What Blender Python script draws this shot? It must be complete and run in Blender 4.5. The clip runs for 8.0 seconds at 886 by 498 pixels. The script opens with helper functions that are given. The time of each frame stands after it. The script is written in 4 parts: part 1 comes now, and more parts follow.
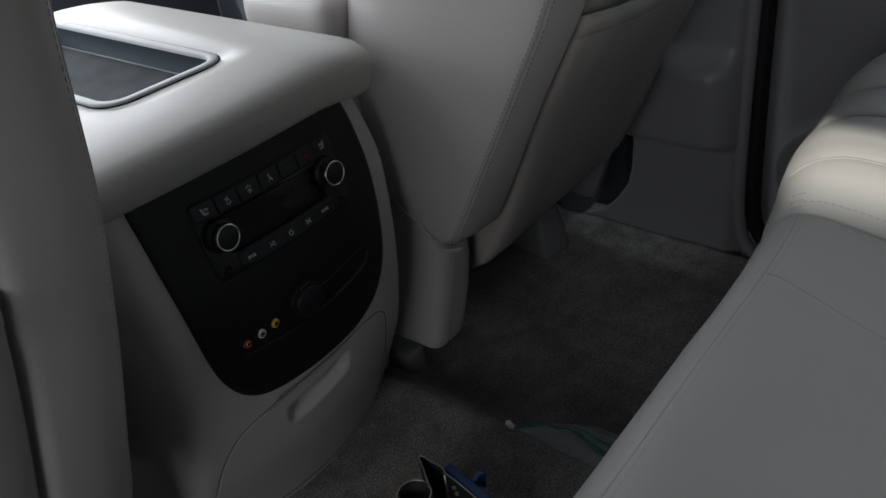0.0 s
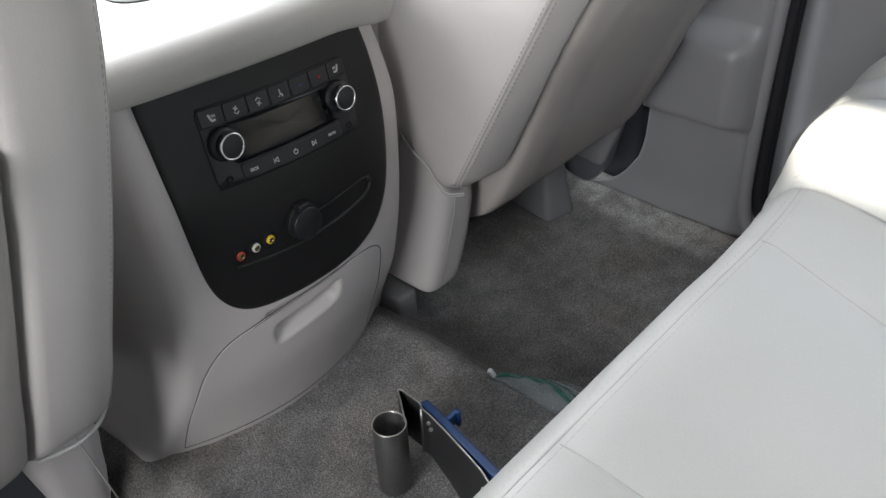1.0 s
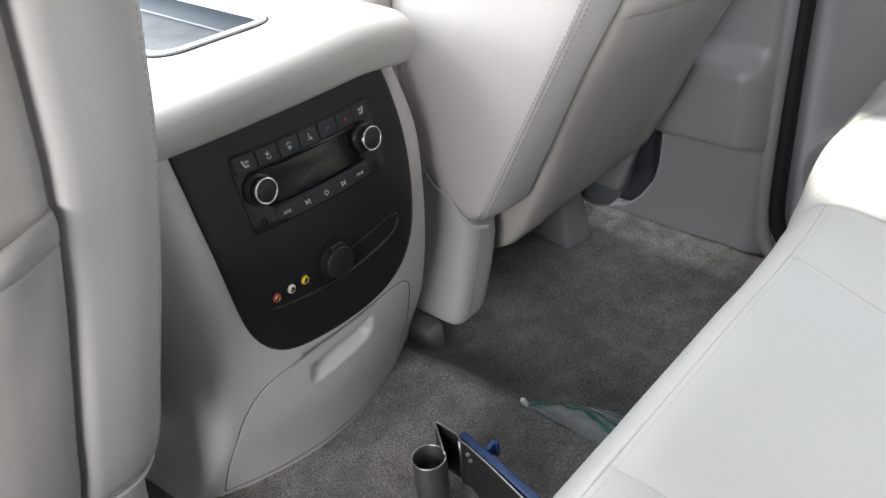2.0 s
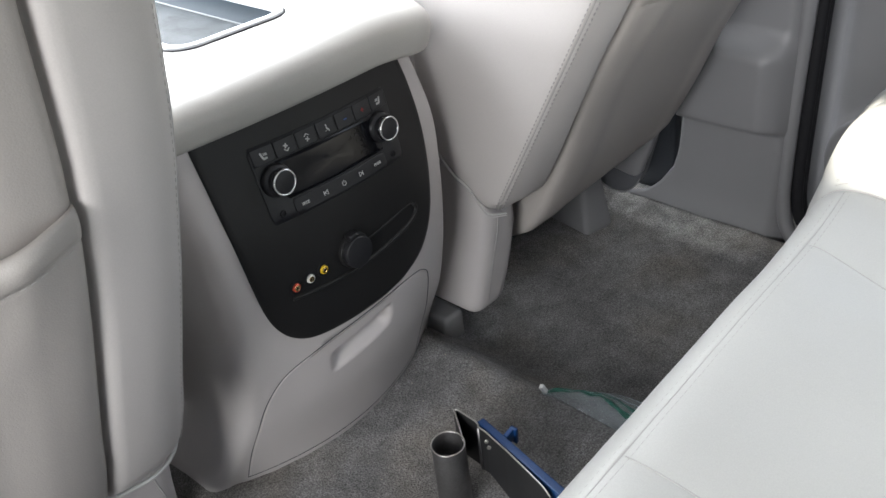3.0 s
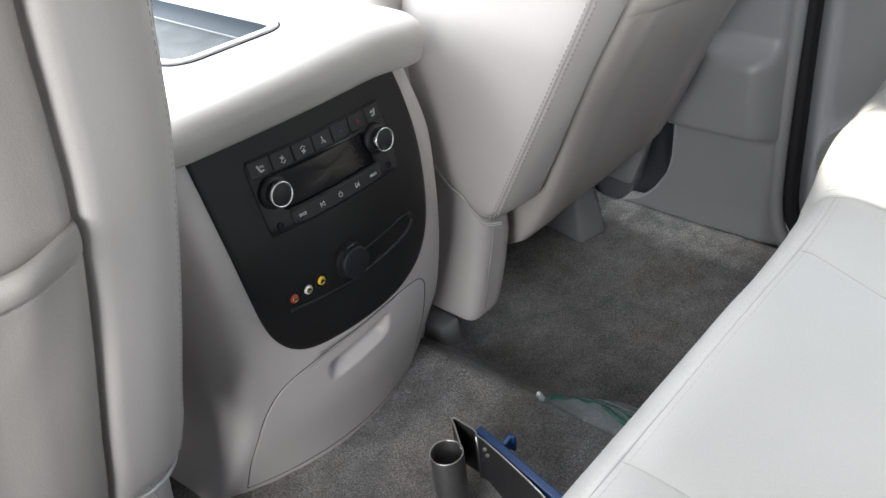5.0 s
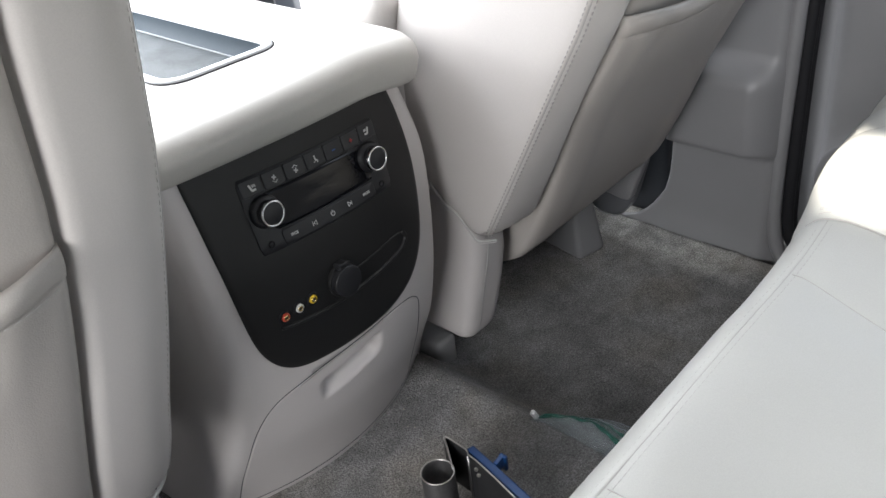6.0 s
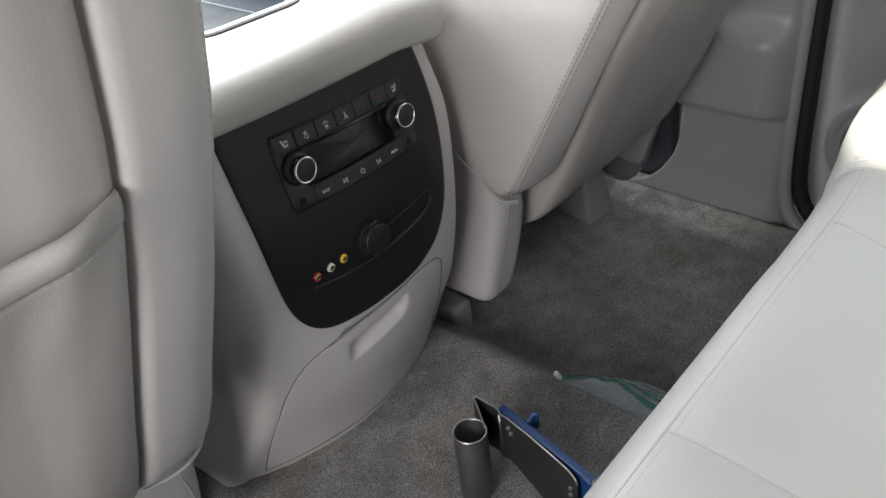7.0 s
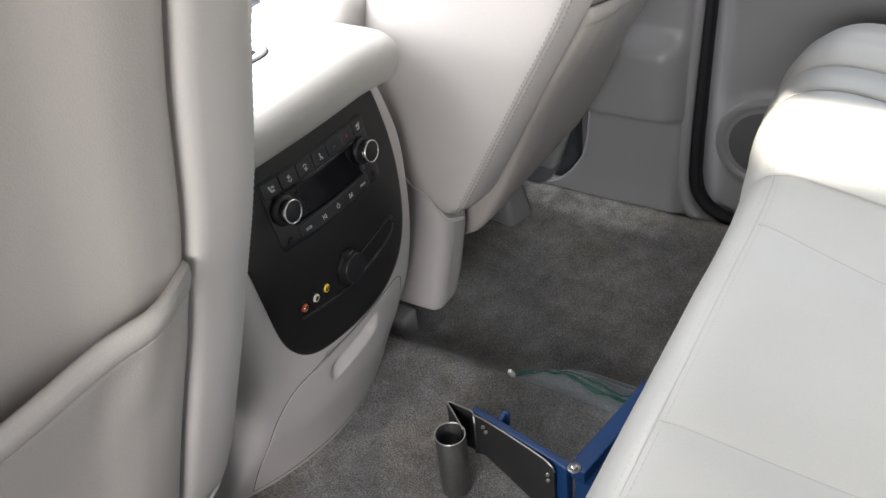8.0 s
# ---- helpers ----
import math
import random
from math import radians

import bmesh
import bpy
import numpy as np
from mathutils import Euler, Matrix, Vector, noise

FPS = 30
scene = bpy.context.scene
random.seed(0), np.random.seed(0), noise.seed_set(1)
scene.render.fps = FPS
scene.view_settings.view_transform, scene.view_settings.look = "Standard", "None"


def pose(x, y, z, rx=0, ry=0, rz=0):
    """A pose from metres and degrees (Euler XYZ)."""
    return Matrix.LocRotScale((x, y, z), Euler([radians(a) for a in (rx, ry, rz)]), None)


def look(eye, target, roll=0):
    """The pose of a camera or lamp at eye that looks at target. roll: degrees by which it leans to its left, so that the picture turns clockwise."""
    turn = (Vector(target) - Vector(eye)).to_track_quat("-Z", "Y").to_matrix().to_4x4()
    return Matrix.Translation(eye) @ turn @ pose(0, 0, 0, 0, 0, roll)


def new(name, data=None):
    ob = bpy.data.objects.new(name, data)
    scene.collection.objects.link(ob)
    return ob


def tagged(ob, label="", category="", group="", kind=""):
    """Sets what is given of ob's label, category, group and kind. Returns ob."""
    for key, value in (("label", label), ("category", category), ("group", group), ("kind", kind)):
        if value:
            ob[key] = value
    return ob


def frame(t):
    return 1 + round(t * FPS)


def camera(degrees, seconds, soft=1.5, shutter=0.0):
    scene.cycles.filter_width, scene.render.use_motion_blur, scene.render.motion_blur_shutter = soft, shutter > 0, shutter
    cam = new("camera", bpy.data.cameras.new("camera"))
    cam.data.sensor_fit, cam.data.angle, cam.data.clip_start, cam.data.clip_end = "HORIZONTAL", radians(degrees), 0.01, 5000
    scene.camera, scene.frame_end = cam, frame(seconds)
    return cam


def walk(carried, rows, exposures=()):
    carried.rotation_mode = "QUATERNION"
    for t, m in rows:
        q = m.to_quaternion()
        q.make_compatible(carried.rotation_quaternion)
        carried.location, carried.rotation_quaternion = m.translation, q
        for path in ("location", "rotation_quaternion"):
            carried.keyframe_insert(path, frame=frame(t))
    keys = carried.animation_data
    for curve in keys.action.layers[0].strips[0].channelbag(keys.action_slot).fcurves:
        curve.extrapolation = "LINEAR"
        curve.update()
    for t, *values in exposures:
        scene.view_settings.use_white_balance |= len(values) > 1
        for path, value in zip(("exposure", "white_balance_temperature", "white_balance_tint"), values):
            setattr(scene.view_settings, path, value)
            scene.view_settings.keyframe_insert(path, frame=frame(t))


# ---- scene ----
cam = camera(54.0, 8.0)
PATH = [
    (0, (-0.453, -0.635, 0.835), (0.757, 0.507, -0.274), -9.2),
    (0.5, (-0.465, -0.633, 0.824), (0.67, 0.529, -0.342), -6.6),
    (1, (-0.467, -0.655, 0.807), (0.702, 0.477, -0.356), -3.1),
    (1.2, (-0.486, -0.633, 0.805), (0.716, 0.524, -0.298), -5.5),
    (2.3, (-0.492, -0.647, 0.822), (0.69, 0.532, -0.28), -6.6),
    (2.5, (-0.486, -0.647, 0.823), (0.684, 0.54, -0.282), -7.4),
    (3, (-0.489, -0.651, 0.825), (0.651, 0.547, -0.301), -7.6),
    (3.5, (-0.494, -0.647, 0.816), (0.654, 0.551, -0.3), -7.0),
    (4, (-0.487, -0.656, 0.826), (0.649, 0.565, -0.278), -7.9),
    (4.2, (-0.49, -0.664, 0.828), (0.644, 0.555, -0.278), -8.1),
    (5.3, (-0.494, -0.651, 0.833), (0.668, 0.539, -0.278), -7.9),
    (5.5, (-0.487, -0.659, 0.845), (0.657, 0.553, -0.261), -8.4),
    (6, (-0.478, -0.661, 0.838), (0.679, 0.549, -0.255), -7.8),
    (6.5, (-0.5, -0.642, 0.832), (0.66, 0.545, -0.283), -8.7),
    (7, (-0.523, -0.621, 0.817), (0.648, 0.54, -0.315), -7.8),
    (7.3, (-0.544, -0.595, 0.837), (0.673, 0.516, -0.296), -8.1),
    (7.5, (-0.552, -0.583, 0.859), (0.685, 0.479, -0.299), -7.5),
    (8, (-0.622, -0.569, 0.908), (0.705, 0.351, -0.272), -6.6),
]
EXPOSURES = [(0.0, -0.42, 6150, 10), (0.2, 0.4, 6200, 10), (0.5, 1.36, 6250, 10.5), (1.0, 1.98, 6280, 9.5), (2.5, 2.18, 6280, 9.5), (5.5, 2.22, 6280, 9.5), (6.5, 1.95, 6380, 10),
             (7.0, 1.91, 6420, 10), (7.5, 2.07, 6450, 10.5), (8.0, 2.10, 6500, 11)]
walk(cam, [(t, look(eye, target, roll)) for t, eye, target, roll in PATH], EXPOSURES)

# ---- light ----
world = bpy.data.worlds.new("world")
scene.world = world
world.use_nodes = True
wn = world.node_tree
sky = wn.nodes.new("ShaderNodeTexSky")
sky.sky_type = "NISHITA"
sky.sun_disc = False
sky.sun_elevation = radians(23.6)
sky.sun_rotation = radians(278)
wn.links.new(sky.outputs[0], wn.nodes["Background"].inputs[0])
wn.nodes["Background"].inputs[1].default_value = 0.05

sun = new("sun", bpy.data.lights.new("sun", "SUN"))
sun.data.energy, sun.data.angle, sun.data.color = 5.0, radians(0.6), (1.0, 0.92, 0.79)
sun.matrix_world = look((3 * math.sin(radians(278)), 3 * math.cos(radians(278)), 3 * math.tan(radians(23.6))), (0, 0, 0))


def window_light(eye, target, wide, high, watts, colour):
    lamp = new("window_light", bpy.data.lights.new("window_light", "AREA"))
    lamp.data.shape, lamp.data.size, lamp.data.size_y = "RECTANGLE", wide, high
    lamp.data.energy, lamp.data.color = watts, colour
    lamp.matrix_world = look(eye, target)


SKYLIGHT = (0.93, 0.975, 1.0)
window_light((0, 1.22, 0.88), (0, 0.3, 0.45), 1.3, 0.42, 20.5, (0.98, 0.985, 0.99))
window_light((0.83, 0.42, 0.76), (0, 0.2, 0.4), 0.75, 0.36, 1.0, SKYLIGHT)
window_light((0.83, -0.62, 0.76), (0, -0.5, 0.3), 0.7, 0.36, 0.5, (0.96, 0.98, 1.0))
window_light((-0.83, 0.96, 0.76), (0, 0.4, 0.4), 0.4, 0.36, 1.0, SKYLIGHT)
window_light((0, -1.48, 0.82), (0, -0.3, 0.3), 1.2, 0.34, 0.15, (1.0, 0.99, 0.975))
# fill light from above, through an added sunroof that is never seen
window_light((0, 0.44, 1.05), (0, 0.44, 0.3), 0.92, 0.56, 5.2, (0.97, 0.985, 1.0))
# daylight through the open rear door
window_light((-1.89, -0.56, 0.94), (0.1, -0.35, 0.28), 1.2, 0.7, 12.5, (1.0, 0.982, 0.955))


# ---- materials ----


def material(name, base, rough, metal=0.0, vary=0.06, grain=400.0, bump=0.1, blotch=4.0, spec=0.5, coat=0.0, cells=0.0, wrinkle=0.0):
    m = bpy.data.materials.new(name)
    m.use_nodes = True
    t = m.node_tree
    n, l = t.nodes, t.links
    b = n["Principled BSDF"]
    b.inputs["Roughness"].default_value = rough
    b.inputs["Metallic"].default_value = metal
    b.inputs["Specular IOR Level"].default_value = spec
    b.inputs["Coat Weight"].default_value = coat
    co = n.new("ShaderNodeTexCoord")
    big = n.new("ShaderNodeTexNoise")
    big.inputs["Scale"].default_value, big.inputs["Detail"].default_value = blotch, 5.0
    fine = n.new("ShaderNodeTexNoise")
    fine.inputs["Scale"].default_value, fine.inputs["Detail"].default_value = grain, 3.0
    for x in (big, fine):
        l.new(co.outputs["Object"], x.inputs["Vector"])
    add = n.new("ShaderNodeMath")
    add.operation = "ADD"
    l.new(big.outputs["Fac"], add.inputs[0])
    l.new(fine.outputs["Fac"], add.inputs[1])
    ramp = n.new("ShaderNodeMapRange")
    ramp.inputs["From Min"].default_value, ramp.inputs["From Max"].default_value = 0.7, 1.3
    ramp.inputs["To Min"].default_value, ramp.inputs["To Max"].default_value = 1 - vary, 1 + vary
    l.new(add.outputs[0], ramp.inputs["Value"])
    mul = n.new("ShaderNodeVectorMath")
    mul.operation = "SCALE"
    mul.inputs[0].default_value = base
    l.new(ramp.outputs[0], mul.inputs["Scale"])
    l.new(mul.outputs["Vector"], b.inputs["Base Color"])
    if bump:
        bp = n.new("ShaderNodeBump")
        bp.inputs["Strength"].default_value, bp.inputs["Distance"].default_value = bump, 0.001
        l.new(fine.outputs["Fac"], bp.inputs["Height"])
        if cells:
            v = n.new("ShaderNodeTexVoronoi")
            v.feature = "DISTANCE_TO_EDGE"
            v.inputs["Scale"].default_value = cells
            l.new(co.outputs["Object"], v.inputs["Vector"])
            cl = n.new("ShaderNodeMapRange")
            cl.inputs["From Max"].default_value = 0.25
            l.new(v.outputs["Distance"], cl.inputs["Value"])
            l.new(cl.outputs[0], bp.inputs["Height"])
        if wrinkle:
            w = n.new("ShaderNodeTexNoise")
            w.inputs["Scale"].default_value, w.inputs["Detail"].default_value, w.inputs["Distortion"].default_value = 16.0, 3.0, 0.3
            l.new(co.outputs["Object"], w.inputs["Vector"])
            wb = n.new("ShaderNodeBump")
            wb.inputs["Strength"].default_value, wb.inputs["Distance"].default_value = wrinkle, 0.004
            l.new(w.outputs["Fac"], wb.inputs["Height"])
            l.new(wb.outputs["Normal"], bp.inputs["Normal"])
        l.new(bp.outputs["Normal"], b.inputs["Normal"])
    return m


LEATHER = material("light_leather", (0.409, 0.410, 0.394), 0.42, vary=0.05, grain=900, bump=0.05, blotch=6, cells=560, wrinkle=0.10)
LID_LEATHER = material("lid_leather", (0.388, 0.374, 0.349), 0.42, vary=0.05, grain=900, bump=0.05, blotch=6, cells=560, wrinkle=0.08)
SEAT_LEATHER = material("seat_leather", (0.442, 0.417, 0.402), 0.42, vary=0.05, grain=900, bump=0.05, blotch=6, cells=560, wrinkle=0.10)
LEATHER_BACK = material("seat_back_vinyl", (0.338, 0.313, 0.293), 0.5, vary=0.05, grain=900, bump=0.09, blotch=5, cells=450, wrinkle=0.14)
DARKGREY = material("dark_grey_plastic", (0.095, 0.098, 0.108), 0.5, grain=1200)
THREAD = material("thread", (0.29, 0.275, 0.27), 0.7, grain=2000)
THREAD_MID = material("grey_thread", (0.36, 0.35, 0.34), 0.7, grain=2000)
THREAD_PALE = material("pale_thread", (0.47, 0.455, 0.44), 0.7, grain=2000)
SEAM = material("seam_fold", (0.34, 0.33, 0.32), 0.7)
PLASTIC = material("grey_plastic", (0.545, 0.512, 0.500), 0.48, vary=0.04, grain=1600, bump=0.2, blotch=7)
SHIELD = material("seat_base_plastic", (0.40, 0.377, 0.370), 0.45, vary=0.06, grain=1600, bump=0.2, blotch=9)
TRIM_PALE = material("track_plastic", (0.27, 0.265, 0.262), 0.5, vary=0.08, grain=1500, bump=0.2, blotch=9)
TRIM = material("trim_plastic", (0.200, 0.198, 0.207), 0.40, vary=0.05, grain=1500, bump=0.2, blotch=5)
GRILLE = material("speaker_cloth", (0.085, 0.084, 0.088), 0.8, grain=900)
DARKTRIM = material("dark_trim", (0.045, 0.05, 0.06), 0.5, grain=900)
RUBBER = material("black_rubber", (0.010, 0.010, 0.012), 0.7, grain=600, spec=0.25)
PANEL = material("black_panel", (0.0145, 0.0142, 0.0144), 0.4, vary=0.1, grain=1800, bump=0.12, spec=0.28)
BUTTON = material("black_button", (0.014, 0.014, 0.016), 0.42, grain=1800, spec=0.4)
GLOSS = material("display_gloss", (0.006, 0.006, 0.008), 0.03, bump=0.0, spec=0.18)
GILT = material("gilt_contact", (0.62, 0.47, 0.22), 0.25, metal=1.0, bump=0.0)
CHROME = material("chrome", (0.75, 0.75, 0.76), 0.16, metal=1.0, bump=0.0)
ICON = material("white_print", (0.50, 0.50, 0.49), 0.6, bump=0.0)
ICON_RED = material("red_print", (0.30, 0.02, 0.02), 0.6, bump=0.0)
ICON_BLUE = material("blue_print", (0.05, 0.12, 0.35), 0.6, bump=0.0)
RED = material("red_jack", (0.45, 0.06, 0.03), 0.35, bump=0.0)
WHITE = material("white_jack", (0.75, 0.74, 0.70), 0.35, bump=0.0)
YELLOW = material("yellow_jack", (0.75, 0.50, 0.02), 0.35, bump=0.0)
TRAY_RIM = material("tray_rim", (0.36, 0.365, 0.37), 0.5, bump=0.05)
TRAY_WALL = material("tray_wall", (0.030, 0.041, 0.052), 0.6, bump=0.05, spec=0.12)
TRAY_LIP = material("mat_edge", (0.07, 0.08, 0.09), 0.5, bump=0.05)
STEEL = material("brushed_steel", (0.23, 0.225, 0.225), 0.36, metal=0.9, vary=0.12, grain=300, bump=0.15, blotch=30)
BLACK_STEEL = material("black_painted_steel", (0.021, 0.021, 0.022), 0.45, vary=0.25, grain=500, blotch=25)
STEEL_EDGE = material("bare_steel_edge", (0.55, 0.53, 0.50), 0.35, metal=0.9)
BLUE = material("blue_paint", (0.007, 0.040, 0.135), 0.38, vary=0.12, grain=300, blotch=25)
WHITE_PLASTIC = material("white_plastic", (0.85, 0.85, 0.83), 0.4, bump=0.0)
CRUMB = material("crumb", (0.36, 0.33, 0.28), 0.8)
HEADLINER = material("headliner", (0.30, 0.29, 0.275), 0.9, grain=500)


def carpet_material():
    m = material("carpet", (0.142, 0.135, 0.131), 0.95, vary=0.0, spec=0.1)
    t = m.node_tree
    n, l = t.nodes, t.links
    b = n["Principled BSDF"]
    co = n.new("ShaderNodeTexCoord")
    parts = []
    for scale, detail in ((9.0, 4.0), (30.0, 6.0), (480.0, 2.0)):
        x = n.new("ShaderNodeTexNoise")
        x.inputs["Scale"].default_value, x.inputs["Detail"].default_value = scale, detail
        l.new(co.outputs["Object"], x.inputs["Vector"])
        parts.append(x)
    ramps = []
    for x, lo, hi, a, c in ((parts[0], 0.35, 0.65, 0.80, 1.16), (parts[1], 0.3, 0.7, 0.82, 1.18), (parts[2], 0.34, 0.66, 0.68, 1.32)):
        r = n.new("ShaderNodeMapRange")
        r.inputs["From Min"].default_value, r.inputs["From Max"].default_value = lo, hi
        r.inputs["To Min"].default_value, r.inputs["To Max"].default_value = a, c
        l.new(x.outputs["Fac"], r.inputs["Value"])
        ramps.append(r)
    cell = n.new("ShaderNodeTexVoronoi")
    cell.inputs["Scale"].default_value = 620.0
    l.new(co.outputs["Object"], cell.inputs["Vector"])
    split = n.new("ShaderNodeSeparateColor")
    l.new(cell.outputs["Color"], split.inputs[0])
    fleck = n.new("ShaderNodeMapRange")
    fleck.inputs["To Min"].default_value, fleck.inputs["To Max"].default_value = 0.76, 1.26
    l.new(split.outputs[0], fleck.inputs["Value"])
    m0 = n.new("ShaderNodeMath")
    m0.operation = "MULTIPLY"
    l.new(ramps[2].outputs[0], m0.inputs[0])
    l.new(fleck.outputs[0], m0.inputs[1])
    m1, m2 = n.new("ShaderNodeMath"), n.new("ShaderNodeMath")
    m1.operation = m2.operation = "MULTIPLY"
    l.new(ramps[0].outputs[0], m1.inputs[0])
    l.new(ramps[1].outputs[0], m1.inputs[1])
    l.new(m1.outputs[0], m2.inputs[0])
    l.new(m0.outputs[0], m2.inputs[1])
    s = n.new("ShaderNodeVectorMath")
    s.operation = "SCALE"
    stain = n.new("ShaderNodeTexNoise")
    stain.inputs["Scale"].default_value, stain.inputs["Detail"].default_value = 5.5, 3.0
    l.new(co.outputs["Object"], stain.inputs["Vector"])
    sr = n.new("ShaderNodeMapRange")
    sr.inputs["From Min"].default_value, sr.inputs["From Max"].default_value = 0.48, 0.68
    l.new(stain.outputs["Fac"], sr.inputs["Value"])
    dirt = n.new("ShaderNodeMix")
    dirt.data_type = "RGBA"
    dirt.inputs["A"].default_value, dirt.inputs["B"].default_value = (0.224, 0.219, 0.217, 1), (0.214, 0.197, 0.178, 1)
    l.new(sr.outputs[0], dirt.inputs["Factor"])
    # pale dust trodden in beside the sill
    place = n.new("ShaderNodeSeparateXYZ")
    l.new(co.outputs["Object"], place.inputs[0])
    reach = []
    for axis, lo, hi in (("X", 0.60, 0.73), ("Y", -0.22, -0.06)):
        r = n.new("ShaderNodeMapRange")
        r.interpolation_type = "SMOOTHSTEP"
        r.inputs["From Min"].default_value, r.inputs["From Max"].default_value = lo, hi
        l.new(place.outputs[axis], r.inputs["Value"])
        reach.append(r)
    patch = n.new("ShaderNodeMapRange")
    patch.inputs["From Min"].default_value, patch.inputs["From Max"].default_value = 0.36, 0.58
    l.new(parts[1].outputs["Fac"], patch.inputs["Value"])
    d0, d1 = n.new("ShaderNodeMath"), n.new("ShaderNodeMath")
    d0.operation = d1.operation = "MULTIPLY"
    l.new(reach[0].outputs[0], d0.inputs[0])
    l.new(reach[1].outputs[0], d0.inputs[1])
    l.new(d0.outputs[0], d1.inputs[0])
    l.new(patch.outputs[0], d1.inputs[1])
    dust = n.new("ShaderNodeMix")
    dust.data_type = "RGBA"
    dust.inputs["B"].default_value = (0.268, 0.262, 0.248, 1)
    l.new(dirt.outputs["Result"], dust.inputs["A"])
    l.new(d1.outputs[0], dust.inputs["Factor"])
    l.new(dust.outputs["Result"], s.inputs[0])
    l.new(m2.outputs[0], s.inputs["Scale"])
    l.new(s.outputs["Vector"], b.inputs["Base Color"])
    bp = n.new("ShaderNodeBump")
    bp.inputs["Strength"].default_value, bp.inputs["Distance"].default_value = 0.9, 0.003
    l.new(parts[2].outputs["Fac"], bp.inputs["Height"])
    l.new(bp.outputs["Normal"], b.inputs["Normal"])
    return m


CARPET = carpet_material()


def mat_rubber_ribbed():
    m = material("ribbed_mat", (0.09, 0.102, 0.11), 0.7, bump=0.0, spec=0.08)
    t = m.node_tree
    n, l = t.nodes, t.links
    b = n["Principled BSDF"]
    co = n.new("ShaderNodeTexCoord")
    w = n.new("ShaderNodeTexWave")
    w.wave_type, w.bands_direction = "BANDS", "Y"
    w.inputs["Scale"].default_value = 110.0
    l.new(co.outputs["Object"], w.inputs["Vector"])
    w.inputs["Distortion"].default_value, w.inputs["Detail Scale"].default_value = 0.4, 2.0
    wear = n.new("ShaderNodeTexNoise")
    wear.inputs["Scale"].default_value, wear.inputs["Detail"].default_value = 22.0, 4.0
    l.new(co.outputs["Object"], wear.inputs["Vector"])
    both = n.new("ShaderNodeMath")
    both.operation = "MULTIPLY"
    l.new(w.outputs["Fac"], both.inputs[0])
    l.new(wear.outputs["Fac"], both.inputs[1])
    tone = n.new("ShaderNodeMix")
    tone.data_type = "RGBA"
    tone.inputs["A"].default_value, tone.inputs["B"].default_value = (0.014, 0.017, 0.020, 1), (0.15, 0.165, 0.172, 1)
    l.new(both.outputs[0], tone.inputs["Factor"])
    l.new(tone.outputs["Result"], b.inputs["Base Color"])
    bp = n.new("ShaderNodeBump")
    bp.inputs["Strength"].default_value, bp.inputs["Distance"].default_value = 0.8, 0.0012
    l.new(w.outputs["Fac"], bp.inputs["Height"])
    l.new(bp.outputs["Normal"], b.inputs["Normal"])
    return m


RIBBED = mat_rubber_ribbed()


def clear_film():
    m = bpy.data.materials.new("clear_film")
    m.use_nodes = True
    n, l = m.node_tree.nodes, m.node_tree.links
    out = n["Material Output"]
    tr, gl, mix = n.new("ShaderNodeBsdfTransparent"), n.new("ShaderNodeBsdfGlossy"), n.new("ShaderNodeMixShader")
    tr.inputs["Color"].default_value = (0.93, 0.95, 0.95, 1)
    gl.inputs["Roughness"].default_value = 0.2
    fr = n.new("ShaderNodeFresnel")
    fr.inputs["IOR"].default_value = 1.4
    l.new(fr.outputs[0], mix.inputs[0])
    l.new(tr.outputs[0], mix.inputs[1])
    l.new(gl.outputs[0], mix.inputs[2])
    haze, mix2 = n.new("ShaderNodeBsdfDiffuse"), n.new("ShaderNodeMixShader")
    haze.inputs["Color"].default_value = (0.72, 0.80, 0.86, 1)
    mix2.inputs[0].default_value = 0.11
    l.new(mix.outputs[0], mix2.inputs[1])
    l.new(haze.outputs[0], mix2.inputs[2])
    l.new(mix2.outputs[0], out.inputs["Surface"])
    return m


FILM = clear_film()


def zip_material():
    """Thin green plastic that lets part of the light through."""
    m = material("green_zip", (0.045, 0.20, 0.155), 0.35, bump=0.0)
    n, l = m.node_tree.nodes, m.node_tree.links
    tr, mix = n.new("ShaderNodeBsdfTransparent"), n.new("ShaderNodeMixShader")
    tr.inputs["Color"].default_value = (0.62, 0.85, 0.78, 1)
    mix.inputs[0].default_value = 0.5
    l.new(tr.outputs[0], mix.inputs[1])
    l.new(n["Principled BSDF"].outputs[0], mix.inputs[2])
    l.new(mix.outputs[0], n["Material Output"].inputs["Surface"])
    return m


ZIP = zip_material()
FILM_EDGE = material("film_edge", (0.38, 0.43, 0.48), 0.3, bump=0.0)


# ---- building helpers ----


def lerp(x, xs, ys):
    return float(np.interp(x, xs, ys))


def soft_lerp(x, xs, ys):
    """A smooth curve through given values."""
    x = min(max(x, xs[0]), xs[-1])
    k = max(i for i in range(len(xs) - 1) if xs[i] <= x)

    def slope(i):
        a, b = max(i - 1, 0), min(i + 1, len(xs) - 1)
        return (ys[b] - ys[a]) / (xs[b] - xs[a])

    h = xs[k + 1] - xs[k]
    t = (x - xs[k]) / h
    return ((2 * t ** 3 - 3 * t * t + 1) * ys[k] + (t ** 3 - 2 * t * t + t) * h * slope(k) + (3 * t * t - 2 * t ** 3) * ys[k + 1] + (t ** 3 - t * t) * h * slope(k + 1))


def smooth(x, a, b):
    k = min(max((x - a) / (b - a), 0.0), 1.0)
    return k * k * (3 - 2 * k)


